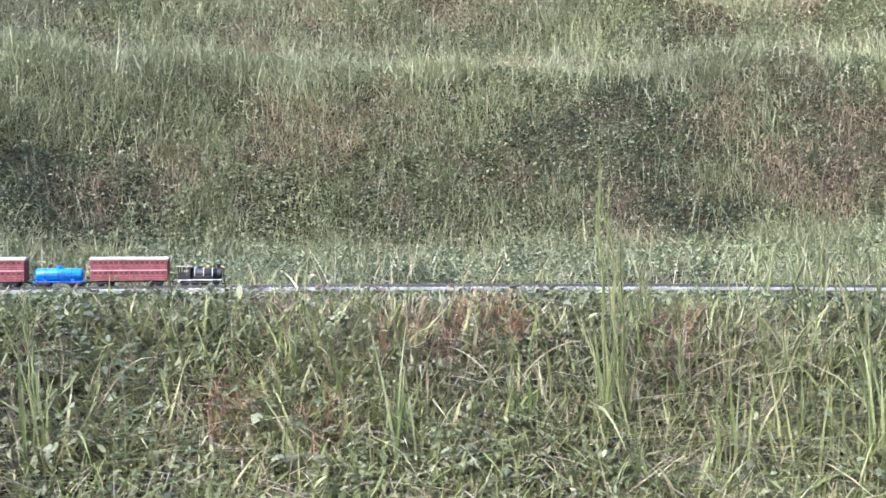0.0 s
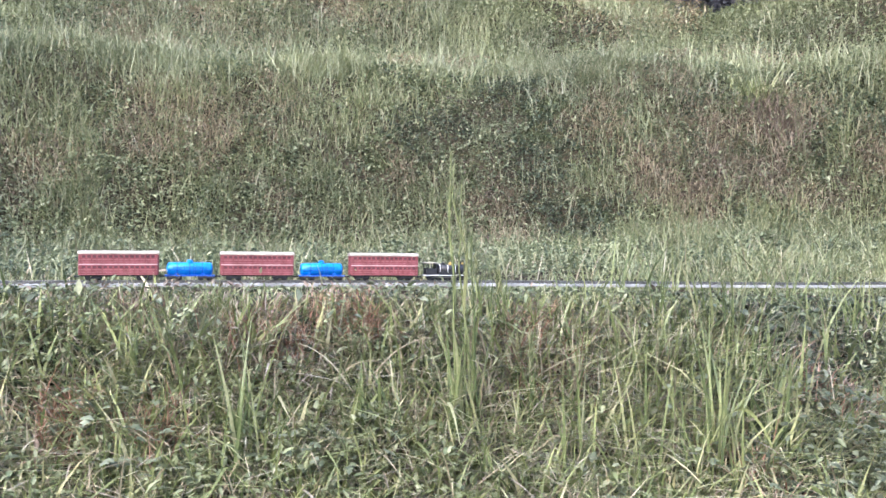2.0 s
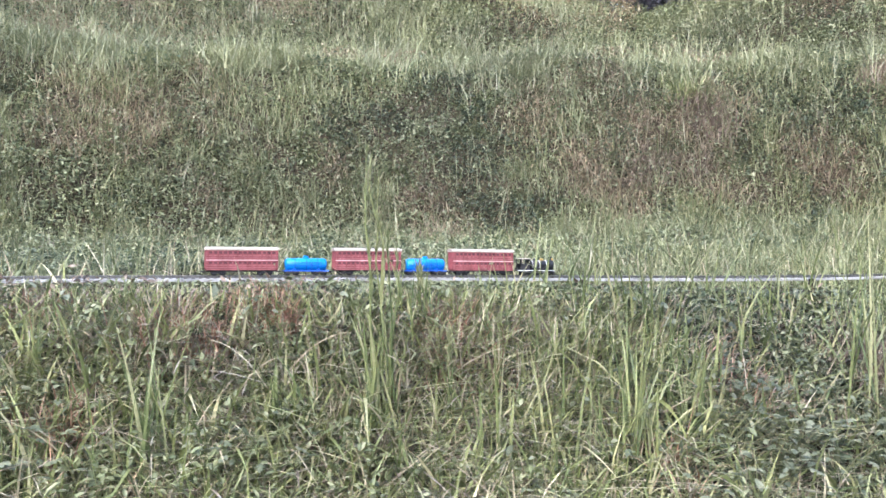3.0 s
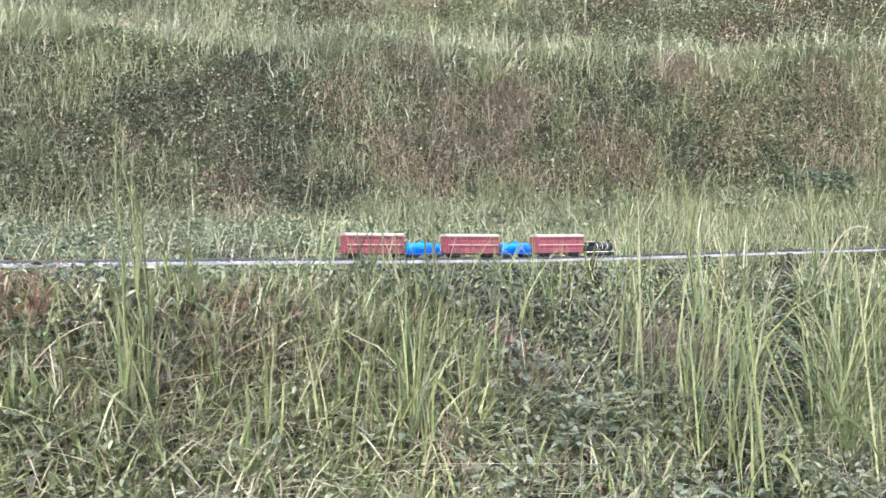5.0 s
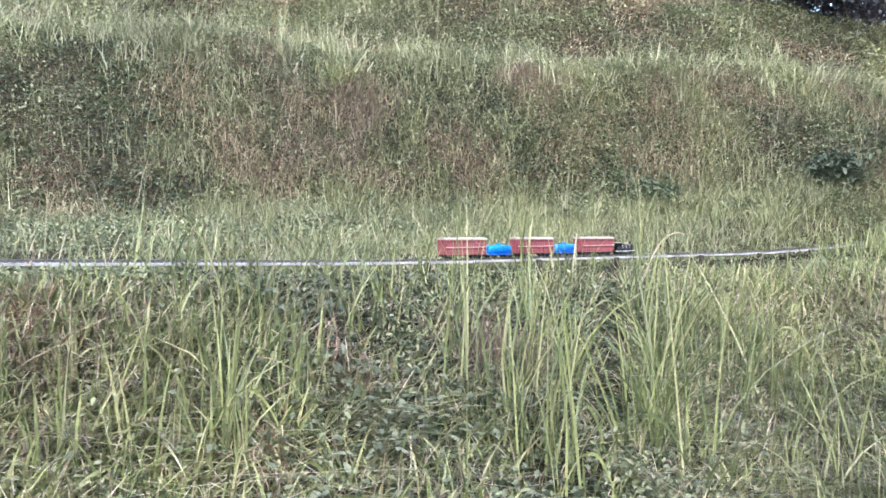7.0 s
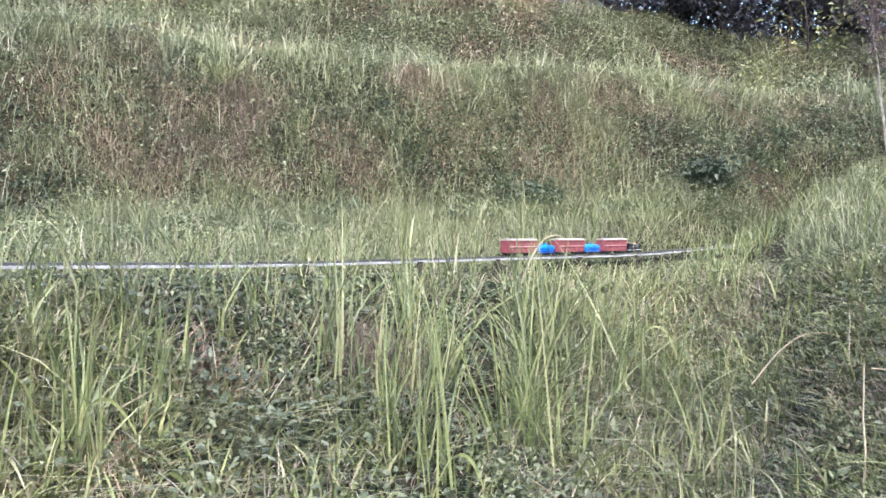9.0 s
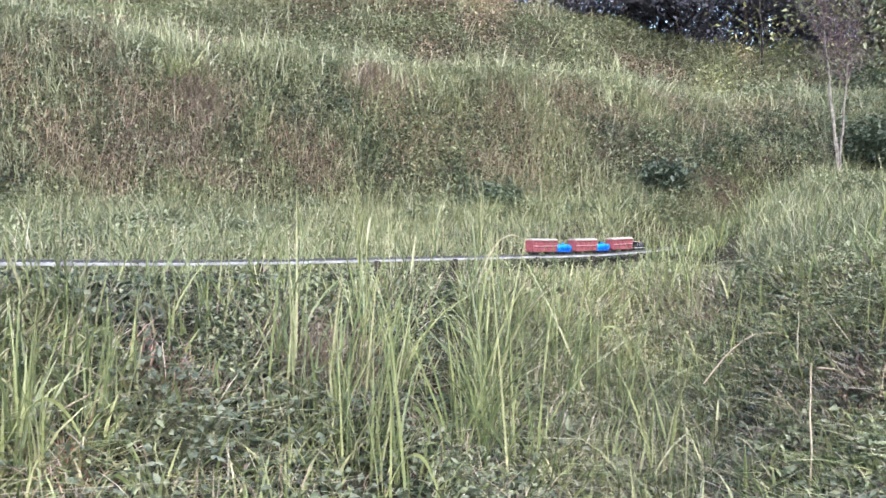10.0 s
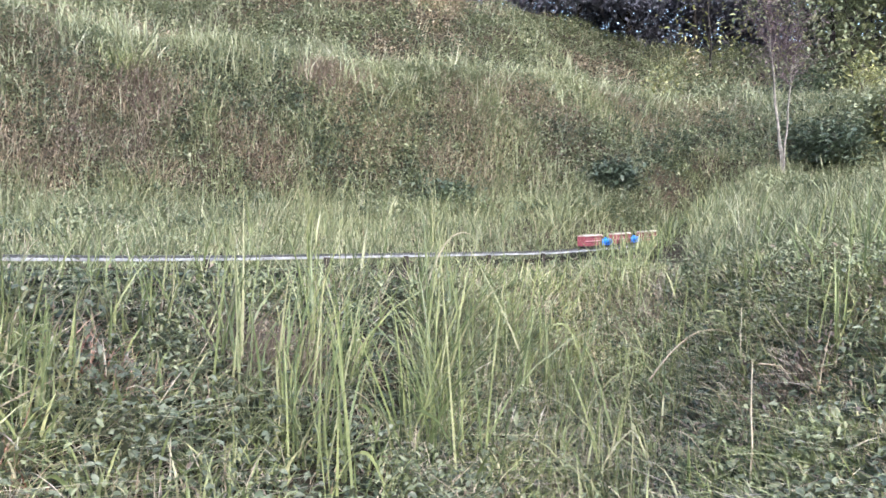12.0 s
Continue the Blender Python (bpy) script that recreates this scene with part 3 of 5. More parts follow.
ENGINE = tagged(steam_engine(), "small black toy steam engine with white stripes", "toy locomotive", "toy train")
WAGON_A = tagged(box_wagon(), "dull red toy goods wagon with a creamy white roof", "toy wagon", "toy train")
TANK_A = tagged(tank_wagon(), "bright blue plastic toy tank wagon", "toy wagon", "toy train")
WAGON_B, TANK_B, WAGON_C = (copy_thing(o, Matrix()) for o in (WAGON_A, TANK_A, WAGON_A))


# ---- plants: where they grow (x, y, height, spread or radius) ----
TUFTS_LEFT = (
    (-0.16, 3.32, 0.75, 0.14), (0.70, 3.50, 0.62, 0.10), (-1.60, 3.22, 0.66, 0.09), (-0.70, 3.71, 0.46, 0.08), (1.47, 3.54, 0.63, 0.29),
    (1.35, 3.89, 0.40, 0.16), (0.98, 4.15, 0.40, 0.09), (-1.24, 3.82, 0.24, 0.10), (-0.64, 3.29, 0.34, 0.09), (1.92, 3.63, 0.87, 0.15),
    (-1.39, 3.25, 0.36, 0.18), (-0.41, 4.18, 0.26, 0.17), (1.86, 3.57, 0.46, 0.23), (2.20, 3.65, 0.58, 0.16), (0.29, 3.52, 0.38, 0.16),
    (0.62, 3.78, 0.23, 0.15),
)
TUFTS_MIDDLE = (
    (1.87, 3.60, 0.56, 0.25), (1.15, 3.38, 0.48, 0.09), (1.00, 3.59, 0.36, 0.11), (1.53, 3.90, 0.31, 0.16), (2.33, 3.28, 0.37, 0.12),
    (3.33, 3.27, 1.05, 0.25), (3.96, 3.73, 0.97, 0.26), (3.68, 3.14, 1.17, 0.28), (4.37, 3.34, 1.25, 0.37), (5.18, 3.70, 1.07, 0.36),
    (1.84, 3.51, 0.60, 0.26), (2.31, 3.73, 0.54, 0.19), (1.39, 3.63, 0.34, 0.14), (2.22, 3.62, 0.52, 0.31),
)
TUFTS_RIGHT = (
    (4.31, 3.99, 0.71, 0.28), (4.68, 3.69, 1.01, 0.32), (3.91, 3.25, 1.06, 0.27), (4.33, 3.02, 1.25, 0.34), (5.67, 3.38, 1.30, 0.35),
    (5.89, 3.93, 0.86, 0.26), (3.60, 3.71, 0.80, 0.18), (6.42, 2.89, 0.61, 0.37), (5.36, 2.89, 0.89, 0.21), (4.80, 1.90, 0.39, 0.25),
    (5.35, 1.48, 0.63, 0.23), (6.37, 1.67, 0.55, 0.21), (7.13, 2.37, 0.50, 0.25),
)
DRY_SPOTS = (
    (0.22, 4.23, 0.13), (0.30, 4.07, 0.10), (-0.90, 3.51, 0.11), (-0.53, 3.47, 0.10), (1.15, 4.03, 0.19),
    (-0.17, 3.97, 0.16), (1.15, 4.13, 0.14), (-0.73, 4.14, 0.13), (1.11, 3.99, 0.15), (3.59, 4.15, 0.20),
    (2.05, 3.43, 0.10), (3.75, 4.06, 0.20), (5.25, 1.68, 0.10), (2.64, 3.93, 0.16), (7.43, 3.90, 0.20),
)
WITHERED = (
    (-2.0, 10.1, 0.49), (-1.4, 10.3, 0.5), (-1.0, 10.6, 0.44), (-3.0, 9.3, 0.4), (-3.6, 8.6, 0.32), (-0.5, 9.3, 0.19), (2.0, 9.1, 0.36),
    (3.6, 10.5, 0.34), (-0.7, 11.1, 0.34), (4.4, 9.7, 0.37), (4.6, 11.2, 0.42), (0.9, 9.9, 0.17), (4.7, 9.9, 0.52), (4.2, 9.6, 0.42),
    (6.0, 9.9, 0.32), (6.6, 8.9, 0.33), (5.2, 9.6, 0.5), (8.1, 9.5, 0.41), (8.2, 8.7, 0.43), (10.7, 7.8, 0.55), (8.9, 7.4, 0.41),
    (4.3, 9.2, 0.34), (8.4, 8.9, 0.43), (12.4, 7.2, 0.51), (9.5, 8.1, 0.44), (5.3, 9.1, 0.36), (13.6, 6.7, 0.59),
)
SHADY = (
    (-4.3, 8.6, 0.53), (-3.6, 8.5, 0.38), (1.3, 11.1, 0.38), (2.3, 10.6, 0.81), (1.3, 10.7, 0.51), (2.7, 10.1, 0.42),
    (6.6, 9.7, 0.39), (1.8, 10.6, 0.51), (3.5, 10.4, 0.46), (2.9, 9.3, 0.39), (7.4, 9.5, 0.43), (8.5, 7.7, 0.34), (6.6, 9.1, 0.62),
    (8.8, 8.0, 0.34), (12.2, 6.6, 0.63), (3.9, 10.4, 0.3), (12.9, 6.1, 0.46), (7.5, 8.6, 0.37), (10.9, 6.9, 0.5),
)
GRASSY = (
    (-4.2, 9.6, 0.57), (-3.3, 10.4, 0.6), (0.0, 10.4, 0.25), (0.4, 10.9, 0.26), (4.0, 9.3, 0.5), (4.8, 9.7, 0.3), (3.3, 9.6, 0.37),
    (6.1, 8.5, 0.56), (5.5, 8.7, 0.54), (6.8, 8.5, 0.6), (9.7, 7.2, 0.55), (8.8, 6.7, 0.71), (5.3, 9.4, 0.3), (6.8, 8.1, 0.55),
    (11.8, 5.9, 0.76), (3.9, 8.6, 0.49), (-4.9, 10.5, 0.7), (-2.5, 11.0, 0.5), (-4.0, 11.2, 0.7), (-1.6, 11.5, 0.5), (-0.2, 11.6, 0.4),
)
HILL_PATCHES = (
    (-0.28, 17.12, 1.17), (1.10, 16.75, 0.91), (5.44, 16.39, 1.01), (-2.28, 18.14, 0.74), (5.41, 16.53, 0.70),
    (7.01, 16.00, 0.46), (6.67, 16.38, 0.69),
)

A0, A1 = -38, 82
LIP = np.array(R_LIP)
BASE = np.array(R_BASE)
CREST = np.array(R_CREST)


def up(x, y, lift=0.0):
    return to_world(x, y, ground_z(x, y) + lift)


def tri(n, a, b, c):
    return rng.triangular(a, b, c, n)


def bare_lane(x, y):
    """Worn ground in front of the tall post."""
    px = np.interp(POSTS[6], TS, TX)
    py = track_y(px)
    return (np.abs(x - px - (y - py) * (px - 0.85) / py) < 0.12) & (y < py + 0.05) & (y > py - 1.7)


def headroom(x, y):
    """Low growth beside the track: cropped towards the lip of the bank."""
    az, r = polar(x, y)
    rl, zl = np.interp(az, AZ, R_LIP), np.interp(az, AZ, Z_LIP)
    room = (zl + 0.035 + np.interp(az, (30, 38, 45, 58, 63), (0, 0.06, 0.13, 0.13, 0.05))) * r / rl - ground_z(x, y)
    room = np.maximum(room, 0.01) + rng.exponential(0.007, len(x)) + np.where(rng.uniform(0, 1, len(x)) < 0.022, 0.15, 0)
    room = np.where(bare_lane(x, y), np.minimum(room, 0.02), room)
    return np.where(az < 63, room, 0.15)


def blades(x, y, length, width, lean=0.35, bend=0.35, segs=3, sink=0.02):
    n = len(x)
    return blade_arrays(up(x, y, -sink), length * S, width * S, rng.uniform(0, 2 * np.pi, n), np.abs(rng.normal(0, lean, n)), np.abs(rng.normal(0, bend, n)), segs)


def leaves(x, y, lift, length, ratio=0.6, tilt=0.45, simple=False):
    n = len(x)
    return leaf_arrays(up(x, y, lift), length * S, length * ratio * S, rng.uniform(0, 2 * np.pi, n), rng.normal(0.1, tilt, n), 0.25, simple)


def near_spots(x, y):
    b = np.zeros(len(x))
    for px, py, pr in DRY_SPOTS:
        b = np.maximum(b, np.clip(1.5 - np.hypot(x - px, y - py) / (pr * 1.2), 0, 1))
    return b


def stuff_blades(name, x, y, length, width, lean, bend, material, label, category="grass", segs=3):
    joined(name, [blades(x, y, length, width, lean, bend, segs)], material, label, category)


def clumps(n, per, a0, a1, near, far, spread, power=1.0):
    """Points gathered in n clumps."""
    cx, cy, r = scatter(n, a0, a1, near, far, power)
    k = np.repeat(np.arange(n), per)
    m = len(k)
    return cx[k] + rng.normal(0, spread, m), cy[k] + rng.normal(0, spread, m), rng.uniform(0.6, 1.3, n)[k]


def near_bank(where, a0, a1, share):
    """Mixed low growth over a stretch of the near bank."""
    lo = np.minimum(LIP - 3.0, 2.3)
    n = int(125000 * share)
    x, y, r = scatter(n, a0, a1, lo, LIP + 0.02, 0.75)
    cover = fbm(x * 2.2, y * 2.2, 21)
    spots = near_spots(x, y)
    leafy = np.interp(x, (-1.9, -1.3, -0.6, 1.6, 2.4, 4.0), (0.75, 0.65, 0.55, 0.48, 0.25, 0.55))
    m = (rng.uniform(0, 1, n) < np.clip((cover - 0.38) * 5, 0.1, 1) * leafy) & (spots < rng.uniform(0.2, 1, n))
    a, b = keep(m, x, y)
    top = headroom(a, b)
    size = np.interp(top, (0.03, 0.2), (0.6, 1.0)) * tri(len(a), 0.016, 0.030, 0.060) * np.where(rng.uniform(0, 1, len(a)) < 0.04, 1.7, 1)
    lift = np.minimum(rng.uniform(0.0, 0.19, len(a)) * (0.3 + 1.3 * fbm(a * 5, b * 5, 23)), np.maximum(top - 0.5 * size, 0.0))
    joined(where + "leafy_ground_cover", [leaves(a, b, lift, size, 0.42, 0.6)], LEAF, "dull green broad-leaved ground cover on the near bank", "ground cover")
    # Low leaves in the dark tone: shade in the gaps put into leaf colour.
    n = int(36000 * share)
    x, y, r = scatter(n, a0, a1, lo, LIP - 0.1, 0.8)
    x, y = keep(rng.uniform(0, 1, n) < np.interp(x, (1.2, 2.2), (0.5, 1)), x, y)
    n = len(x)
    joined(where + "dark_undergrowth", [leaves(x, y, np.minimum(rng.uniform(0, 0.05, n), headroom(x, y)), tri(n, 0.03, 0.05, 0.09))], DARKLEAF, "low green undergrowth leaves, toned dark for the shade in the gaps", "undergrowth")
    x, y, k = clumps(int(4600 * share), 12, a0, a1, lo, LIP, 0.06, 0.75)
    m = rng.uniform(0, 1, len(x)) < np.where(x > 2.2, np.clip((fbm(x * 2.6, y * 2.6, 27) - 0.47) * 4, 0.05, 0.5) * np.interp(x, (4.2, 5.2), (1, 2)), np.clip((fbm(x * 3, y * 3, 28) - 0.22) * 5, 0.35, 1))
    x, y, k = keep(m, x, y, k)
    n = len(x)
    stuff_blades(where + "grass", x, y, np.minimum(tri(n, 0.06, 0.15, 0.36) * k, headroom(x, y) * 1.1), tri(n, 0.009, 0.016, 0.028), 0.75, 0.75, GRASS, "mixed green grass on the near bank", "grass", 4)
    n = int(12000 * share)
    x, y, r = scatter(n, a0, a1, lo, LIP, 0.75)
    x, y = keep(rng.uniform(0, 1, n) < np.clip((fbm(x * 2.1, y * 2.1, 29) - 0.36) * 5, 0.12, 1) * np.interp(x, (1.8, 2.6, 4.2, 5.2), (1, 0.22, 0.4, 1)), x, y)
    n = len(x)
    stuff_blades(where + "yellow_grass", x, y, np.minimum(tri(n, 0.1, 0.24, 0.48), headroom(x, y)), tri(n, 0.008, 0.014, 0.024), 0.5, 0.7, TALL, "yellowish green grass blades on the near bank", "grass", 4)
    n = int(26000 * share)
    x, y, r = scatter(n, a0, a1, lo, LIP - 0.05, 0.75)
    thick = np.interp(x, (-1.6, -0.9, 1.3, 2.2, 3.9, 4.8), (0.6, 0.2, 0.2, 0.75, 0.7, 0.25))
    x, y = keep(rng.uniform(0, 1, n) < np.clip((fbm(x * 3.2, y * 3.2, 33) - 0.42) * 5, 0.05, 1) * thick, x, y)
    n = len(x)
    size = tri(n, 0.020, 0.036, 0.066)
    lift = np.minimum((0.04 + 0.24 * fbm(x * 2.7, y * 2.7, 35)) * rng.uniform(0.6, 1.1, n), np.maximum(headroom(x, y) - 0.4 * size, 0.0))
    joined(where + "broad_leaves", [leaves(x, y, lift, size, 0.55, 0.42)], WEED, "grey-green broad leaves held flat over dark gaps", "ground cover")
    n = int(34000 * share)
    x, y, r = scatter(n, a0, a1, lo, LIP, 0.75)
    x, y = keep(rng.uniform(0, 1, n) < np.interp(x, (1.6, 2.6, 4.2, 5.2), (1, 0.3, 0.3, 0.9)), x, y)
    n = len(x)
    stuff_blades(where + "straw", x, y, np.minimum(tri(n, 0.08, 0.18, 0.38), headroom(x, y)), tri(n, 0.005, 0.009, 0.016), 0.95, 0.7, STRAW, "dry straw and dead stems among the grass", "dry grass")
    n = int(44000 * share)
    x, y, r = scatter(n, a0, a1, lo, LIP - 0.02, 0.75)
    x, y = keep(rng.uniform(0, 1, n) < np.clip((fbm(x * 2.9, y * 2.9, 37) - 0.38) * 5, 0.08, 1) * np.interp(x, (1.6, 2.8, 4.2, 4.8), (1, 0.4, 0.4, 0.12)), x, y)
    n = len(x)
    stuff_blades(where + "dead_litter", x, y, np.minimum(tri(n, 0.06, 0.13, 0.24), headroom(x, y)), tri(n, 0.007, 0.012, 0.020), 1.0, 0.9, GREYSTRAW, "grey-mauve dead blades curling in the mat of grass", "dry grass", 4)
    n = int(30000 * share)
    x, y, r = scatter(n, a0, a1, lo, LIP, 0.8)
    dry = np.maximum(np.clip((fbm(x * 1.9, y * 1.9, 51) - 0.54) * 3, 0.03, 0.35), 0.5 * near_spots(x, y))
    a, b = keep(rng.uniform(0, 1, n) < dry, x, y)
    joined(where + "withered_leaves", [leaves(a, b, np.minimum(rng.uniform(0.02, 0.15, len(a)), headroom(a, b)), tri(len(a), 0.02, 0.038, 0.07), 0.35, 0.6)], BROWN, "withered brown leaves on the near bank", "dead leaves")
    n = int(48000 * share)
    x, y, r = scatter(n, a0, a1, lo, LIP, 0.8)
    x, y = keep(rng.uniform(0, 1, n) < near_spots(x, y) * 0.8, x, y)
    for name, m, mat, label in (("reddish_stems", x < 3, RUST, "reddish dry stems in withered spots"), ("brown_stems", x >= 3, BROWN, "purplish brown dry stems in withered spots")):
        a, b = keep(m, x, y)
        k = len(a)
        if k < 20:
            continue
        stuff_blades(where + name, a, b, np.minimum(tri(k, 0.08, 0.18, 0.34), headroom(a, b)), tri(k, 0.005, 0.008, 0.012), 0.8, 0.5, mat, label, "dry grass")


def strip():
    n = 90000
    x, y, r = scatter(n, A0, A1, LIP - 0.05, BASE + 0.5, 1.1)
    gap = y - track_y(x)
    x, y, gap = keep((np.abs(gap) > 0.09) & ((gap > -0.4) | (polar(x, y)[0] > 55)), x, y, gap)
    k = len(x)
    tall = 0.45 + 1.0 * fbm(x * 1.3, y * 1.3, 61)
    az = polar(x, y)[0]
    close = np.where(gap > 0, np.clip(gap * 1.6, 0.25, 0.8), np.where(az > 57, 0.8, 0.4))
    wild = np.interp(az, (5, 30, 55, 70), (0.65, 0.8, 0.95, 1.1))
    length = tri(k, 0.06, 0.14, 0.34) * tall * close * wild * np.where(gap > 0.5, lush(x, y), 1.0)
    front = (gap < 0.05) & (az < 63)
    length = np.where(front, np.minimum(length, headroom(x, y)), length)
    length = np.where(bare_lane(x, y), 0.02, length)
    stuff_blades("strip_grass", x, y, length, tri(k, 0.006, 0.010, 0.017), 0.45, 0.5, PALE, "pale fine grass on the strip behind the track", "grass", 2)
    x, y, k = clumps(620, 12, A0, A1, LIP + 0.25, BASE + 0.5, 0.07)
    m = ((y - track_y(x) > 0.3) | (polar(x, y)[0] > 63)) & (rng.uniform(0, 1, len(x)) < lush(x, y))
    x, y, k = keep(m, x, y, k)
    n = len(x)
    stuff_blades("strip_tufts", x, y, np.interp(polar(x, y)[0], (5, 30, 50), (0.65, 0.95, 1.1)) * tri(n, 0.12, 0.28, 0.6) * k, tri(n, 0.006, 0.010, 0.016), 0.4, 0.5, PALE, "taller yellow-green tufts on the strip behind the track")
    n = 26000
    x, y, r = scatter(n, A0, A1, LIP, BASE + 0.3, 1.0)
    x, y = keep((np.abs(y - track_y(x)) > 0.14) & (rng.uniform(0, 1, n) < np.interp(polar(x, y)[0], (12, 30), (0.3, 1))), x, y)
    joined("strip_leaves", [leaves(x, y, rng.uniform(0, 0.12, len(x)) * np.clip(np.abs(y - track_y(x)), 0.2, 1), tri(len(x), 0.015, 0.028, 0.05), 0.5, 0.5, True)], LEAF, "low green leaves among the strip grass", "ground cover")
    x, y, k = clumps(95, 5, 12, 60, LIP - 0.9, LIP - 0.12, 0.05)
    x, y, k = keep(~bare_lane(x, y), x, y, k)
    n = len(x)
    stuff_blades("lip_tall_grass", x, y, tri(n, 0.22, 0.4, 0.62) * k, tri(n, 0.007, 0.011, 0.018), 0.22, 0.35, TALL, "tall yellow-green blades standing before the track", "grass", 5)
    at = rng.uniform(10.9, 13.6, 90)
    x = np.repeat(np.interp(at, TS, TX), 6) + rng.normal(0, 0.06, 540)
    y = track_y(x) - np.repeat(rng.uniform(0.18, 1.0, 90), 6) + rng.normal(0, 0.05, 540)
    stuff_blades("shoulder_tall_grass", x, y, tri(540, 0.14, 0.26, 0.5), tri(540, 0.007, 0.011, 0.017), 0.3, 0.4, TALL, "yellow-green blades standing before the end of the track", "grass", 4)
    n = 900
    x, y, r = scatter(n, A0, A1, LIP + 0.3, BASE + 0.3, 1.0)
    x, y = keep(y - track_y(x) > 0.25, x, y)
    stuff_blades("strip_straw", x, y, tri(len(x), 0.1, 0.2, 0.4), tri(len(x), 0.005, 0.008, 0.012), 0.4, 0.4, STRAW, "dry straw stems on the strip behind the track", "dry grass")


def spread_of(spots, x, y, seed):
    """How strongly a kind of growth holds at a place, 0 to 1, with ragged edges."""
    b = np.zeros(len(x))
    ragged = 0.9 * (fbm(x * 3.5, y * 3.5, seed) - 0.5)
    for px, py, pr in spots:
        b = np.maximum(b, np.clip(1.45 - np.hypot(x - px, (y - py) * 0.8) / (pr * 1.15) + ragged, 0, 1))
    return b


def lush(x, y):
    """How tall the strip behind the track stands: short near the left end, high beside the hollow."""
    return np.interp(polar(x, y)[0], (-38, 14, 24, 34), (0.42, 0.5, 0.8, 1.0))


def far_bank():
    n = 250000
    x, y, r = scatter(n, A0, A1, BASE - np.interp(AZ, (12, 38), (2.9, 0.5)), CREST + 0.2, 1.0)
    b, d, p = spread_of(WITHERED, x, y, 71), spread_of(SHADY, x, y, 72), spread_of(GRASSY, x, y, 73)
    mottle = fbm(x * 2.4, y * 2.4, 81)
    u = rng.uniform(0, 1, n)
    dead = u < np.clip(b * 0.62 + (mottle - 0.62) * 2, 0, 0.7)
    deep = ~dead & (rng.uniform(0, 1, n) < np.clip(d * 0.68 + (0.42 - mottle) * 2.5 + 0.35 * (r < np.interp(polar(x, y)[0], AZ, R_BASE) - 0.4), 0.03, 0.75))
    live = ~dead & ~deep & (rng.uniform(0, 1, n) > p * 0.75)
    dead &= rng.uniform(0, 1, n) > b * 0.35
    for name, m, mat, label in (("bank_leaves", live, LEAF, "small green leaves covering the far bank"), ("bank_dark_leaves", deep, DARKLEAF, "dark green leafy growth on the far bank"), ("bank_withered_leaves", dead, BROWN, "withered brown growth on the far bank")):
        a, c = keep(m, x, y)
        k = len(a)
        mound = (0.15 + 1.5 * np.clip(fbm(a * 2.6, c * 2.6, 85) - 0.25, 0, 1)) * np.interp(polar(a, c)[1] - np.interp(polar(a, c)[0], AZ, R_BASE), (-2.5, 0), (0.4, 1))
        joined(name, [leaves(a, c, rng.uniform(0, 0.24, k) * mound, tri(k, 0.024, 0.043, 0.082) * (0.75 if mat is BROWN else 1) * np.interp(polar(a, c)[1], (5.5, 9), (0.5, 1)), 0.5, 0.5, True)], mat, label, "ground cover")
    x, y, k = clumps(9500, 13, A0, A1, BASE - 0.5, CREST + 0.2, 0.12, 1.05)
    b, d, p = spread_of(WITHERED, x, y, 71), spread_of(SHADY, x, y, 72), spread_of(GRASSY, x, y, 73)
    foot = np.exp(-(polar(x, y)[1] - np.interp(polar(x, y)[0], AZ, R_BASE)) * 1.6)
    m = rng.uniform(0, 1, len(x)) < np.clip((fbm(x * 1.6, y * 1.6, 91) - 0.44) * 4 + 0.8 * foot * lush(x, y) + p - 0.95 * d - 0.9 * b, 0.08, 1)
    x, y, k = keep(m, x, y, k)
    n = len(x)
    stuff_blades("bank_grass", x, y, tri(n, 0.08, 0.19, 0.40) * k, tri(n, 0.006, 0.010, 0.017), 0.5, 0.6, PALE, "pale grass growing through the far bank", "grass", 3)
    n = 130000
    x, y, r = scatter(n, A0, A1, BASE - 0.4, CREST + 0.2, 1.0)
    x, y = keep(rng.uniform(0, 1, n) < np.clip(spread_of(WITHERED, x, y, 71) * 0.85, 0.06, 1), x, y)
    n = len(x)
    stuff_blades("bank_dead_grass", x, y, tri(n, 0.10, 0.17, 0.30), tri(n, 0.006, 0.010, 0.016), 0.8, 0.6, TAN, "tan dead grass in withered patches on the far bank", "dry grass", 2)
    n = 3000
    x, y, r = scatter(n, A0, A1, BASE - 0.3, CREST + 0.3, 0.9)
    stuff_blades("bank_stalks", x, y, tri(n, 0.15, 0.32, 0.75), tri(n, 0.005, 0.008, 0.013), 0.25, 0.35, CRESTGRASS, "thin pale dry stalks standing on the far bank", "dry grass", 2)


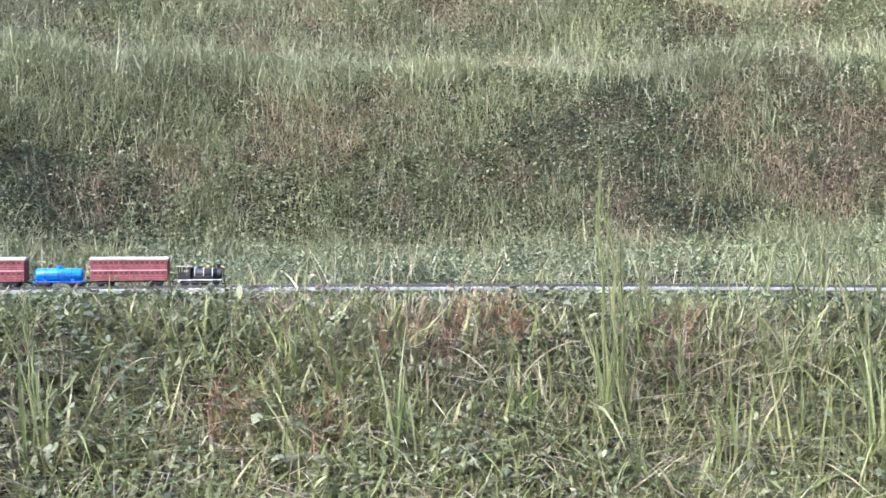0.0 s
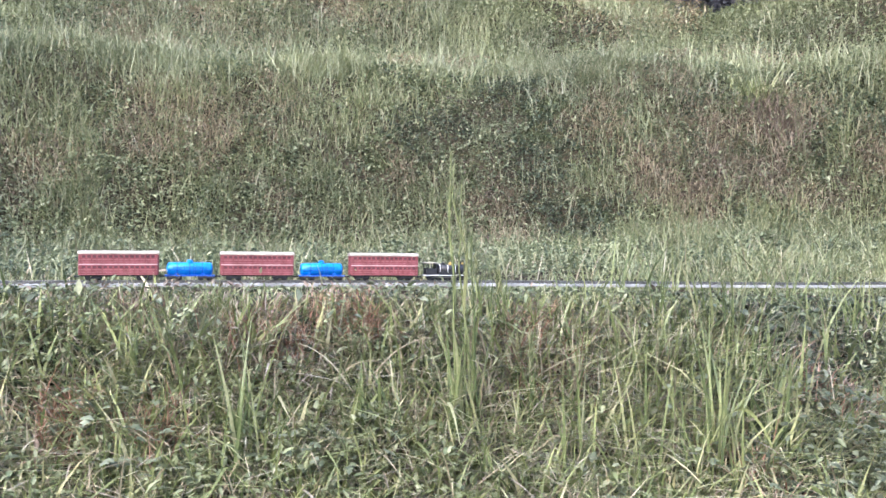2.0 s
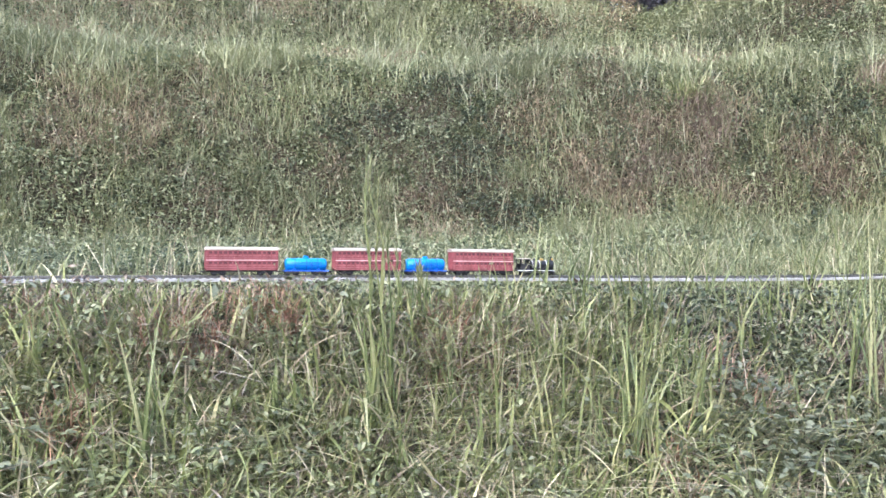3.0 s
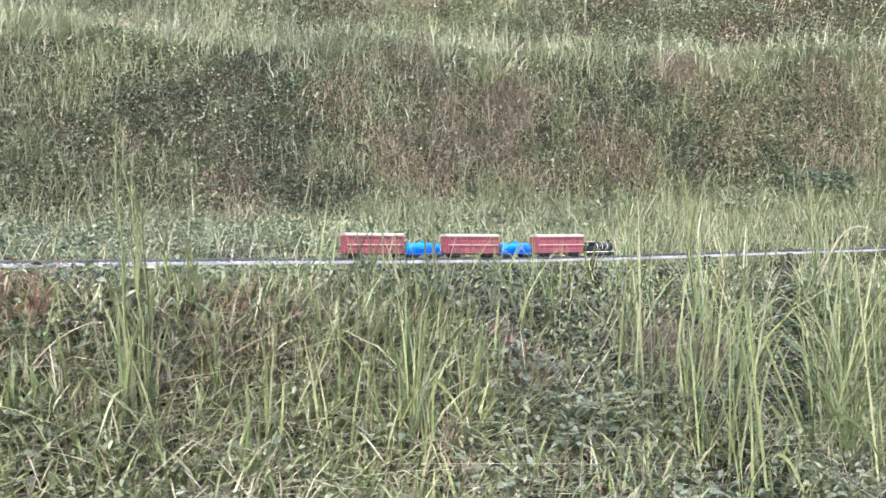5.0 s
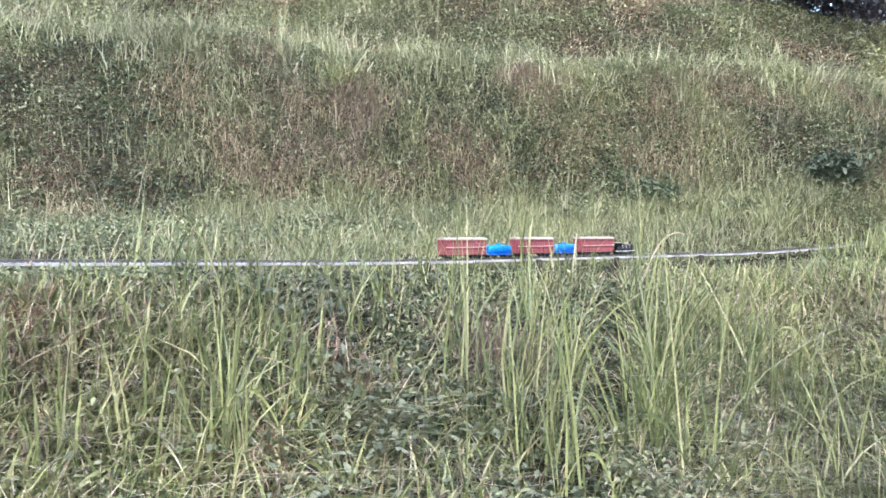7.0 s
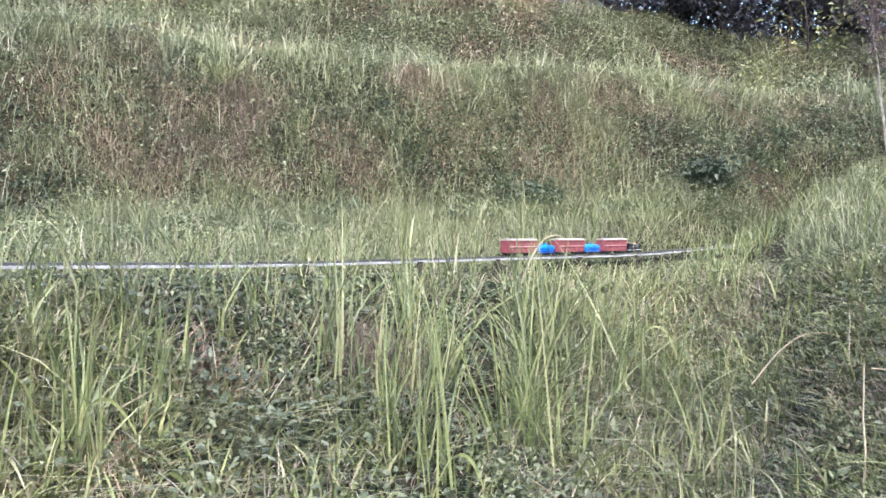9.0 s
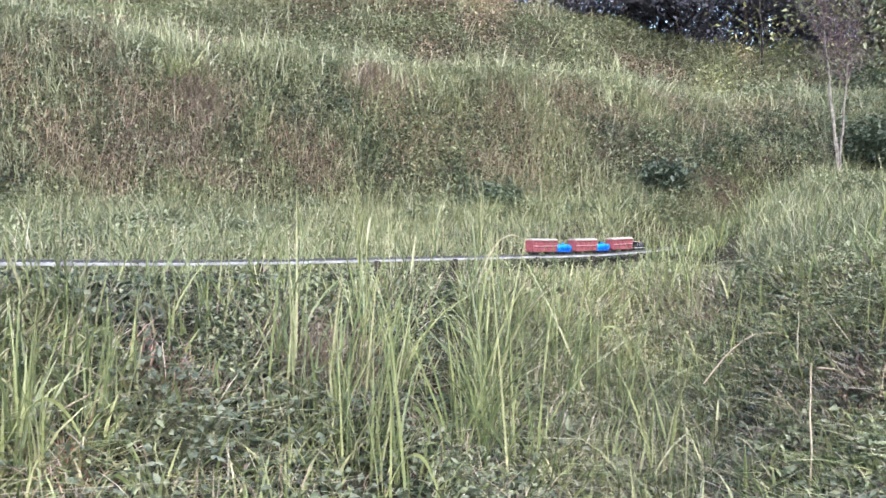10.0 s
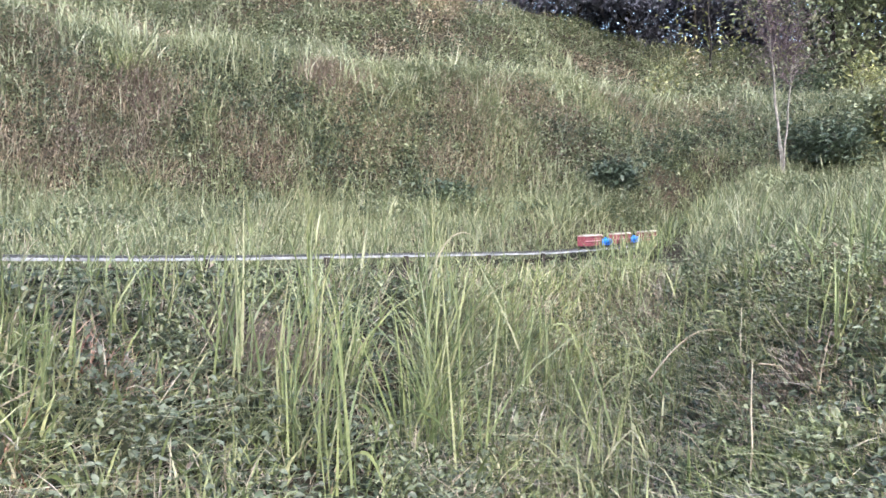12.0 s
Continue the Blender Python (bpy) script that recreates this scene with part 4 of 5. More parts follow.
def crest_and_hill():
    n = 100000
    x, y, r = scatter(n, A0, A1, CREST - 1.5, CREST + 2.6, 1.0)
    edge = r - np.interp(polar(x, y)[0], AZ, R_CREST)
    g = fbm(x * 1.0, y * 1.0, 95)
    m = rng.uniform(0, 1, n) < np.clip(0.55 + edge * 0.42 + (g - 0.5) * 3, 0.03, 1)
    m &= spread_of(WITHERED, x, y, 71) * 0.9 < rng.uniform(0, 1, n)
    x, y, g = keep(m, x, y, g)
    green = polar(x, y)[0] + rng.normal(0, 6, len(x)) > 33
    for name, m, mat, label in (("crest_grass", ~green, CRESTGRASS, "feathery pale grass along the top of the bank"), ("crest_green_grass", green, PALE, "short green grass along the top of the bank")):
        a, c, h = keep(m, x, y, g)
        k = len(a)
        stuff_blades(name, a, c, tri(k, 0.07, 0.17, 0.38) * (0.5 + h), tri(k, 0.008, 0.013, 0.022), 0.5, 0.5, mat, label, "grass", 2)
    x, y, k = clumps(420, 9, A0, A1, CREST - 0.8, CREST + 1.5, 0.07)
    n = len(x)
    stuff_blades("crest_tufts", x, y, tri(n, 0.2, 0.4, 0.75) * k, tri(n, 0.010, 0.015, 0.024), 0.3, 0.4, CRESTGRASS, "tall grass tufts on the top of the bank")
    n = 200000
    x, y, r = scatter(n, A0, A1, CREST + 1.6, CREST + 8, 0.9)
    b = fbm(x * 0.7, y * 0.7, 101) + rng.normal(0, 0.06, n)
    for px, py, pr in HILL_PATCHES:
        b = np.maximum(b, np.clip(1.4 - np.hypot(x - px, y - py) / pr, 0, 0.58) + rng.normal(0, 0.09, n))
    for name, m, mat, label in (("hill_leaves", b < 0.58, LEAF, "green leafy scrub on the upper hill"), ("hill_dark_leaves", (b >= 0.58) & (b < 0.62), DARKLEAF, "dark scrub on the upper hill"), ("hill_withered_leaves", b >= 0.62, TAN, "withered brown scrub on the upper hill")):
        a, c = keep(m, x, y)
        k = len(a)
        joined(name, [leaves(a, c, rng.uniform(0, 0.55, k) * vnoise(a * 1.5, c * 1.5, 7), tri(k, 0.035, 0.06, 0.105), 0.5, 0.5, True)], mat, label, "scrub")
    n = 110000
    x, y, r = scatter(n, A0, A1, CREST + 2.2, CREST + 8, 0.9)
    g = fbm(x * 0.8, y * 0.8, 105)
    x, y = keep(rng.uniform(0, 1, n) < np.clip((g - 0.36) * 5 + np.interp(polar(x, y)[0], (-12, 8), (0.6, 0)), 0.2, 1) * np.interp(polar(x, y)[0], (8, 38), (1, 0.3)), x, y)
    k = len(x)
    stuff_blades("hill_grass", x, y, tri(k, 0.12, 0.28, 0.6), tri(k, 0.012, 0.018, 0.028), 0.45, 0.45, CRESTGRASS, "rough pale grass on the upper hill", "grass", 2)


# ---- plants: single ones ----
def tube_arrays(points, radii, sides=7):
    """A tapered tube along points (metres)."""
    p = np.asarray(points, float)
    k = len(p)
    d = np.gradient(p, axis=0)
    d /= np.linalg.norm(d, axis=1)[:, None] + 1e-9
    a = np.cross(d, np.array([0.3, 0.9, 0.2]))
    a /= np.linalg.norm(a, axis=1)[:, None] + 1e-9
    b = np.cross(d, a)
    ang = np.linspace(0, 2 * np.pi, sides, endpoint=False)
    v = p[:, None] + np.asarray(radii)[:, None, None] * (a[:, None] * np.cos(ang)[None, :, None] + b[:, None] * np.sin(ang)[None, :, None])
    i, j = np.meshgrid(np.arange(k - 1), np.arange(sides), indexing="ij")
    q = (j + 1) % sides
    f = np.stack([i * sides + j, i * sides + q, (i + 1) * sides + q, (i + 1) * sides + j], -1).reshape(-1)
    return v.reshape(-1, 3), f, np.full((k - 1) * sides, 4)


def wander(a, b, n=7, sag=0.0, jitter=0.02):
    """A slightly crooked line from a to b, arched by sag."""
    t = np.linspace(0, 1, n)[:, None]
    p = np.asarray(a) * (1 - t) + np.asarray(b) * t
    length = np.linalg.norm(np.asarray(b) - np.asarray(a))
    p[1:-1] += rng.normal(0, jitter * length, (n - 2, 3))
    p[:, 2] += sag * length * (4 * t * (1 - t))[:, 0]
    return p


def blade_parts(thing, p, length, width, heading, lean, bend, material, segs=6, face=None):
    """Every blade a part of its own."""
    v, f, s = blade_arrays(p, length, width, heading, lean, bend, segs, face)
    m = 2 * segs + 1
    f0, s0 = f[:4 * (segs - 1) + 3], s[:segs]
    for k in range(len(p)):
        mesh_object("blade", v[k * m:(k + 1) * m], f0, s0, material, thing)


def grass_tuft(x, y, height, spread, material=None, label=""):
    """One tuft of tall arching blades."""
    px = float(np.interp(POSTS[6], TS, TX))
    away = float(polar(x, y)[0] - polar(px, float(track_y(px)))[0])
    if abs(away) < 2.3 and 2.6 < y < 5.4:
        x += 0.24 if away > 0 else -0.24
    thing = empty("grass_tuft")
    n = int(np.clip(8 + spread * 40, 8, 20))
    px, py = x + rng.normal(0, spread * 0.36, n), y + rng.normal(0, spread * 0.3, n)
    length = height * tri(n, 0.4, 0.9, 1.12)
    p = up(px, py, -0.03)
    lean, bend = np.abs(rng.normal(0, 0.09, n)), np.abs(rng.normal(0, 0.15, n))
    bend = np.where(rng.uniform(0, 1, n) < (0.42 if x > 2.6 else 0.25), bend + rng.uniform(0.2, 0.85, n), bend)
    if x > 2.6:
        length, lean = length * tri(n, 0.8, 1.15, 1.3), lean * 1.8
    blade_parts(thing, p, length * S, tri(n, 0.008, 0.014, 0.023) * S, rng.uniform(0, 2 * np.pi, n), lean, bend, material or TALL, 6, rng.normal(0.3, 0.6, n))
    tagged(thing, label or ("tall yellow-green grass tuft with arching blades" if height > 0.7 else "short yellow-green grass tuft on the near bank"), "grass tuft", "grass tufts")


def withered_tuft(x, y, height, spread, material, label):
    """A dense drooping clump of dry blades and leaves."""
    n = int(120 + 600 * spread)
    px, py = x + rng.normal(0, spread * 0.5, n), y + rng.normal(0, spread * 0.5, n)
    parts = [blades(px, py, height * tri(n, 0.4, 0.8, 1.1), tri(n, 0.006, 0.010, 0.016) * (1 if y < 6 else 1.6), 0.45, 0.5, 4)]
    joined("withered_tuft", parts, material, label, "withered tuft")


def lobed_leaf(p, length, heading, pitch):
    """A broad three-lobed leaf with a raised midrib and drooping lobes."""
    outline = ((0.0, 0.05), (0.12, 0.20), (0.36, 0.40), (0.40, 0.16), (0.66, 0.27), (0.70, 0.12), (1.0, 0.0))
    pts = [(a, b) for a, b in outline] + [(a, -b) for a, b in outline[-2::-1]]
    ch, sh, cp, sp = math.cos(heading), math.sin(heading), math.cos(pitch), math.sin(pitch)
    loc = [(0.45, 0.0, 0.03)] + [(a, b, -0.35 * b * b - 0.16 * a * a + float(rng.normal(0, 0.02))) for a, b in pts]
    v = []
    for a, b, c in loc:
        x, y, z = a * cp - c * sp, b, a * sp + c * cp
        v.append((p[0] + length * (x * ch - y * sh), p[1] + length * (x * sh + y * ch), p[2] + length * z))
    n = len(pts)
    f = []
    for k in range(n):
        f += [0, 1 + k, 1 + (k + 1) % n]
    return np.array(v), np.array(f), np.full(n, 3)


WEEDS = (
    (0.04, 3.37), (0.22, 3.34), (-0.66, 3.37), (-1.79, 3.81), (-1.62, 3.61), (-1.31, 3.65), (-1.66, 3.25), (-0.44, 3.34),
    (0.25, 3.35), (0.03, 3.36), (2.41, 4.30), (1.73, 3.80), (2.01, 3.34), (1.73, 3.77), (2.50, 3.99), (3.10, 3.77),
    (2.36, 3.60), (2.65, 3.53), (2.83, 3.40), (2.63, 3.77), (3.19, 3.72), (2.29, 3.83), (3.14, 4.04), (4.92, 3.27),
    (5.97, 3.77), (5.58, 2.55), (4.19, 3.52), (2.87, 3.46), (2.68, 4.38), (6.58, 3.25),
)


def leafy_weed(x, y):
    """A low weed: a few stalks, each with one broad lobed leaf."""
    thing = empty("leafy_weed")
    base = to_world(*on_ground(x, y, -0.02))
    for k in range(20):
        a = float(rng.uniform(0, 2 * math.pi))
        reach = float(rng.uniform(0.03, 0.24)) * S
        tip = base + np.array([math.cos(a) * reach, math.sin(a) * reach, float(rng.uniform(0.08, 0.22)) * S])
        v, f, s = tube_arrays(wander(base, tip, 5, 0.08, 0.02), np.linspace(0.0012, 0.0007, 5), 5)
        stalk = mesh_object("leaf_stalk", v, f, s, LEAF, thing, True)
        v, f, s = lobed_leaf(tip, float(rng.uniform(0.035, 0.075)) * S, a + float(rng.normal(0, 0.5)), float(rng.normal(0.05, 0.45)))
        mesh_object("leaf", v, f, s, WEED, stalk)
    tagged(thing, "low weed with broad dull green lobed leaves", "weed", "leafy weeds")


def seed_stalk(x, y, height, n=4):
    """Tall grass stalks with clasping leaves and a narrow seed head each."""
    thing = empty("seed_stalk")
    for k in range(n):
        px, py = x + float(rng.normal(0, 0.03)), y + float(rng.normal(0, 0.03))
        h = height * float(rng.uniform(0.75, 1.05)) if k else height
        a = np.array(on_ground(px, py, -0.03))
        b = a + np.array([float(rng.normal(-0.06, 0.05)) * height, float(rng.normal(0, 0.04)), h])
        line = wander(to_world(*a), to_world(*b), 9, 0, 0.008)
        v, f, s = tube_arrays(line, np.linspace(0.0028, 0.0012, 9), 6)
        mesh_object("stem", v, f, s, TALL, thing, True)
        m = 70
        t = rng.uniform(0.62, 1.0, m)
        p = np.stack([np.interp(t, np.linspace(0, 1, 9), line[:, i]) for i in range(3)], -1)
        head = blade_arrays(p, tri(m, 0.012, 0.022, 0.034), tri(m, 0.0015, 0.0025, 0.004), rng.uniform(0, 2 * np.pi, m), np.abs(rng.normal(0.2, 0.12, m)), np.abs(rng.normal(0, 0.2, m)), 2)
        joined("seed_head", [head], PALE, "", "", thing)
        m = 3
        t = rng.uniform(0.02, 0.5, m)
        p = np.stack([np.interp(t, np.linspace(0, 1, 9), line[:, i]) for i in range(3)], -1)
        blade_parts(thing, p, tri(m, 0.3, 0.45, 0.6) * h * S, tri(m, 0.004, 0.006, 0.008), rng.uniform(0, 2 * np.pi, m), np.abs(rng.normal(0.1, 0.08, m)), np.abs(rng.normal(0.15, 0.2, m)), TALL, 5)
    tagged(thing, "tall grass stalks with narrow pale seed heads", "grass stalk", "seed stalks")


def dead_stalk(a, b, sag, r=0.0022, label="thin pale dead stalk among the grass"):
    p = wander(to_world(*a), to_world(*b), 9, sag, 0.004)
    v, f, s = tube_arrays(p, np.linspace(r, r * 0.45, 9), 6)
    tagged(mesh_object("dead_stalk", v, f, s, STRAW, smooth=True), label, "dead stalk", "dead stalks")


def arching_blade(a, b, sag, width=0.011):
    """One long leaf that rises, arches over and hangs its tip."""
    p = wander(to_world(*a), to_world(*b), 12, sag, 0.004)
    t = np.linspace(0, 1, 12)
    side = np.array([0.35, -0.25, 0.9])
    half = (width * 0.5 * (0.55 + 0.9 * t * (1 - t)) * (1 - t ** 3))[:, None] * side
    v = np.stack([p - half, p + half * 0.6, p + half + np.array([0.002, -0.002, 0])], 1).reshape(-1, 3)
    f = []
    for k in range(11):
        for q in (0, 1):
            f += [3 * k + q, 3 * k + q + 1, 3 * k + q + 4, 3 * k + q + 3]
    tagged(mesh_object("arching_blade", v, np.array(f), np.full(22, 4), TALL, smooth=True), "long yellow-green blade arching over among the grass", "grass blade", "arching blades")


def on_ground(x, y, lift=0.0):
    return (x, y, float(ground_z(x, y)) + lift)


def bush(x, y, rx, rz, n, material, label, size=(0.045, 0.075, 0.12), name="bush"):
    """Stems and a crown of small leaves in uneven clumps."""
    thing = empty(name)
    base = to_world(*on_ground(x, y, -0.03))
    tips = []
    for k in range(9):
        d = np.array([rng.normal(0, rx * 0.5), rng.normal(0, rx * 0.5), rz * rng.uniform(0.5, 1.0)]) * S
        tips.append(base + d)
        v, f, s = tube_arrays(wander(base, base + d, 6, 0.05, 0.04), np.linspace(0.005, 0.0015, 6), 5)
        mesh_object("stem", v, f, s, TWIG, thing, True)
    tips = np.array(tips)
    k = rng.integers(0, len(tips), n)
    p = base + (tips[k] - base) * rng.uniform(0.15, 1.0, (n, 1)) + rng.normal(0, 1, (n, 3)) * np.array([rx * 0.42, rx * 0.42, rz * 0.2]) * S
    low = base[2] + 0.01
    p[:, 2] = np.maximum(p[:, 2], low + rng.uniform(0, 0.03, n))
    length = tri(n, *size) * S
    joined("crown", [leaf_arrays(p, length, length * 0.5, rng.uniform(0, 2 * np.pi, n), rng.normal(0.0, 0.5, n))], material, "", "", thing)
    tagged(thing, label, "bush")
    return thing


def sapling(x, y):
    """Thin young tree of three pale stems from one root, with a fine purple-brown crown and sparse leaves."""
    thing = empty("sapling_tree")
    base = to_world(*on_ground(x, y, -0.04))
    heads = []
    for dx, h, r in ((-0.34, 2.15, 0.0105), (0.06, 1.75, 0.0085), (-0.20, 1.15, 0.006)):
        top = base + np.array([dx * 0.9 * S, -dx * 0.5 * S, h * S])
        line = wander(base + rng.normal(0, 0.005, 3), top, 12, 0, 0.004)
        v, f, s = tube_arrays(line, np.linspace(r, r * 0.35, 12), 8)
        mesh_object("stem", v, f, s, BARK, thing, True)
        heads.append(line)
    twigs, ends = [], []
    for line in heads[:2]:
        for k in range(26):
            a = line[int(rng.integers(8, 12))]
            d = np.array([rng.normal(0, 0.15), rng.normal(0, 0.13), abs(rng.normal(0.16, 0.12))])
            q = wander(a, a + d, 6, 0.04, 0.05)
            twigs.append(tube_arrays(q, np.linspace(0.0024, 0.0008, 6), 5))
            for m in range(6):
                c = q[int(rng.integers(1, 6))]
                e = c + rng.normal(0, 0.07, 3) + np.array([0, 0, 0.03])
                twigs.append(tube_arrays(wander(c, e, 4, 0, 0.06), np.linspace(0.0013, 0.0006, 4), 4))
                ends.append(e)
    joined("twig", twigs, TWIG, "", "", thing)["kind"] = "stuff"
    ends = np.array(ends)
    for name, mat, m in (("withered_leaf", PURPLELEAF, 1200), ("green_leaf", YELLOWLEAF, 260)):
        p = ends[rng.integers(0, len(ends), m)] + rng.normal(0, 0.04, (m, 3))
        length = tri(m, 0.010, 0.018, 0.030)
        joined(name, [leaf_arrays(p, length, length * 0.5, rng.uniform(0, 2 * np.pi, m), rng.normal(-0.2, 0.5, m))], mat, "", "", thing)["kind"] = "stuff"
    tagged(thing, "thin pale-stemmed sapling with a twiggy purple-brown crown", "tree")


def dark_tree(az, r, height, spread, material, label, n=2600, girth=0.032):
    """A tree behind the hill: trunk, limbs and an uneven crown of leaf clumps down to the ground."""
    a = math.radians(az)
    x, y = C[0] + r * math.sin(a), C[1] + r * math.cos(a)
    thing = empty("tree")
    base = to_world(*on_ground(x, y, -0.1))
    top = base + np.array([rng.normal(0, 0.1), rng.normal(0, 0.1), height * S])
    line = wander(base, top, 9, 0, 0.02)
    v, f, s = tube_arrays(line, np.linspace(girth, girth * 0.22, 9), 8)
    mesh_object("trunk", v, f, s, TRUNK, thing, True)
    centres = []
    for k in range(18):
        c = line[int(rng.integers(1, 9))]
        e = c + np.array([rng.normal(0, spread * 0.55), rng.normal(0, spread * 0.55), rng.normal(0.12, 0.2)]) * np.array([S, S, 1])
        v, f, s = tube_arrays(wander(c, e, 6, 0.03, 0.04), np.linspace(girth * 0.33, girth * 0.07, 6), 5)
        mesh_object("limb", v, f, s, TRUNK, thing, True)
        centres += [e, (c + e) / 2]
    centres = np.array(centres)
    n *= 4
    p = centres[rng.integers(0, len(centres), n)] + rng.normal(0, 1, (n, 3)) * np.array([0.16, 0.16, 0.13])
    length = tri(n, 0.03, 0.052, 0.09)
    joined("crown", [leaf_arrays(p, length, length * 0.5, rng.uniform(0, 2 * np.pi, n), rng.normal(-0.3, 0.5, n), 0.25, True)], material, "", "", thing)
    tagged(thing, label, "tree")


def woods():
    """Dense dark wood behind the hill, its haze put into the leaf colour."""
    n = 220000
    x, y, r = scatter(n, -20, 90, CREST + 7.0, CREST + 12.5, 1.0)
    g = ground_z(x, y)
    top = 3.5 + 4.5 * fbm(x * 0.5, y * 0.5, 121)
    az = polar(x, y)[0]
    top = top * np.where(np.abs(az - 66.0) < 2.0, 0.62, 1.0)
    p = to_world(x, y, g + rng.uniform(0, 1, n) ** 0.8 * top)
    length = tri(n, 0.045, 0.08, 0.13)
    joined("woodland", [leaf_arrays(p, length, length * 0.5, rng.uniform(0, 2 * np.pi, n), rng.normal(-0.3, 0.5, n), 0.25, True)], WOODLEAF, "dense dark woodland behind the hill, tinted blue for haze", "woodland")


near_bank("near_", A0, A1, 1.0)
near_bank("shoulder_", 46, A1, 0.5)
strip()
far_bank()
crest_and_hill()
for x, y, h, w in TUFTS_LEFT + TUFTS_MIDDLE + TUFTS_RIGHT:
    grass_tuft(x, y, h, w)
for k in range(15):
    x, y = float(rng.uniform(3.2, 5.8)), float(rng.uniform(2.9, 4.3))
    grass_tuft(x, y, float(rng.uniform(0.55, 1.1)), float(rng.uniform(0.12, 0.3)))
for x, y in ((5.9, 1.7), (6.3, 2.0), (6.6, 2.5), (6.9, 1.9), (7.2, 2.7), (7.5, 3.2), (6.2, 1.3), (7.8, 2.4), (8.2, 3.2)):
    grass_tuft(x, y, float(rng.uniform(0.35, 0.6)), 0.22)
for k in range(14):
    x = float(rng.uniform(4.6, 7.6))
    grass_tuft(x, 1.5 + 0.55 * (x - 4.6) + float(rng.uniform(0, 1.3)), float(rng.uniform(0.3, 0.65)), float(rng.uniform(0.14, 0.28)))

for x, y, h, n in ((0.74, 3.55, 1.18, 5), (0.99, 4.12, 0.40, 3), (4.55, 4.85, 0.78, 3), (5.85, 5.55, 0.70, 2), (1.05, 3.6, 0.5, 2), (-1.62, 3.3, 0.68, 2), (6.9, 6.0, 0.6, 2), (4.9, 6.2, 0.55, 2), (2.3, 4.2, 0.5, 2), (7.9, 5.9, 0.5, 2)):
    seed_stalk(x, y, h, n)
dead_stalk(on_ground(5.39, 4.6), (5.74, 4.42, -0.05), 0.28, 0.0045, "pale arching dead stalk beside the track")
dead_stalk(on_ground(4.56, 1.57), (4.72, 1.66, -0.58), 0.0, 0.0026)
dead_stalk((4.82, 1.64, -0.98), (5.30, 1.62, -0.72), 0.02, 0.0024)
dead_stalk((4.75, 1.64, -0.60), (5.15, 1.62, -0.70), 0.05, 0.0020)
dead_stalk((5.25, 2.5, -0.86), (5.9, 2.35, -0.60), 0.16, 0.0026)
dead_stalk((1.75, 4.0, -0.80), (2.35, 4.15, -0.52), 0.03, 0.0026)
dead_stalk((2.05, 3.6, -0.83), (2.35, 3.65, -0.72), 0.02, 0.0022)
dead_stalk((-0.85, 3.5, -0.85), (-0.35, 3.52, -0.86), 0.08, 0.0022)
for k in range(26):
    x, y = float(rng.uniform(-1.6, 5.5)), float(rng.uniform(3.3, 4.0))
    a = float(rng.uniform(0, 6.28))
    dead_stalk(on_ground(x, y, 0.02), (x + 0.35 * math.cos(a), y + 0.15 * math.sin(a), float(ground_z(x, y)) + float(rng.uniform(0.15, 0.34))), float(rng.uniform(0, 0.25)), 0.0018)

for a, b, sag in (
    ((3.36, 3.05, -1.33), (3.55, 2.88, -1.29), 0.58), ((5.58, 3.70, -0.62), (5.83, 3.37, -0.92), 0.45), ((6.08, 2.83, -0.79), (6.27, 2.44, -0.69), 0.21),
    ((3.56, 3.04, -1.20), (3.86, 2.75, -1.11), 0.23), ((3.68, 3.38, -1.11), (3.85, 3.23, -1.35), 1.1), ((2.09, 3.33, -0.98), (2.28, 3.24, -1.22), 0.34),
    ((1.37, 3.42, -0.87), (1.49, 3.40, -1.11), 0.46), ((1.82, 3.56, -0.79), (2.12, 3.47, -0.97), 0.42),
):
    foot = (a[0] - 0.04, a[1] - 0.02, float(ground_z(a[0], a[1])) - 0.02)
    arching_blade(foot, b, sag * 0.6 + 0.5)
for k in range(16):
    x, y = 4.85 + float(rng.uniform(0, 0.8)), 1.45 + float(rng.uniform(0, 0.7))
    a = float(rng.uniform(0, 6.28))
    dead_stalk(on_ground(x, y, 0.0), (x + 0.25 * math.cos(a), y + 0.2 * math.sin(a), float(ground_z(x, y)) + float(rng.uniform(0.12, 0.42))), float(rng.uniform(0, 0.2)), 0.0015, "thin grey-brown dead twig on the bank")

for x, y in WEEDS:
    leafy_weed(x, y)
for k in range(26):
    if k < 10:
        leafy_weed(float(rng.uniform(-1.7, -0.6)), float(rng.uniform(3.2, 4.0)))
    else:
        leafy_weed(float(rng.uniform(1.9, 3.6)), float(rng.uniform(3.1, 3.85)))
for x, y, h, w in ((0.22, 4.22, 0.17, 0.14), (0.30, 4.08, 0.2, 0.13), (-0.91, 3.54, 0.2, 0.12), (-0.54, 3.5, 0.18, 0.10), (-0.02, 3.95, 0.2, 0.12)):
    withered_tuft(x, y, h, w, RUST, "reddish withered tuft on the near bank")
for x, y, h, w in ((3.72, 3.92, 0.34, 0.24), (3.5, 4.0, 0.28, 0.2), (1.16, 4.0, 0.2, 0.2), (5.23, 1.67, 0.24, 0.16), (7.0, 3.6, 0.25, 0.25), (-0.75, 4.1, 0.16, 0.14)):
    withered_tuft(x, y, h, w, BROWN, "purplish brown withered tuft on the near bank")

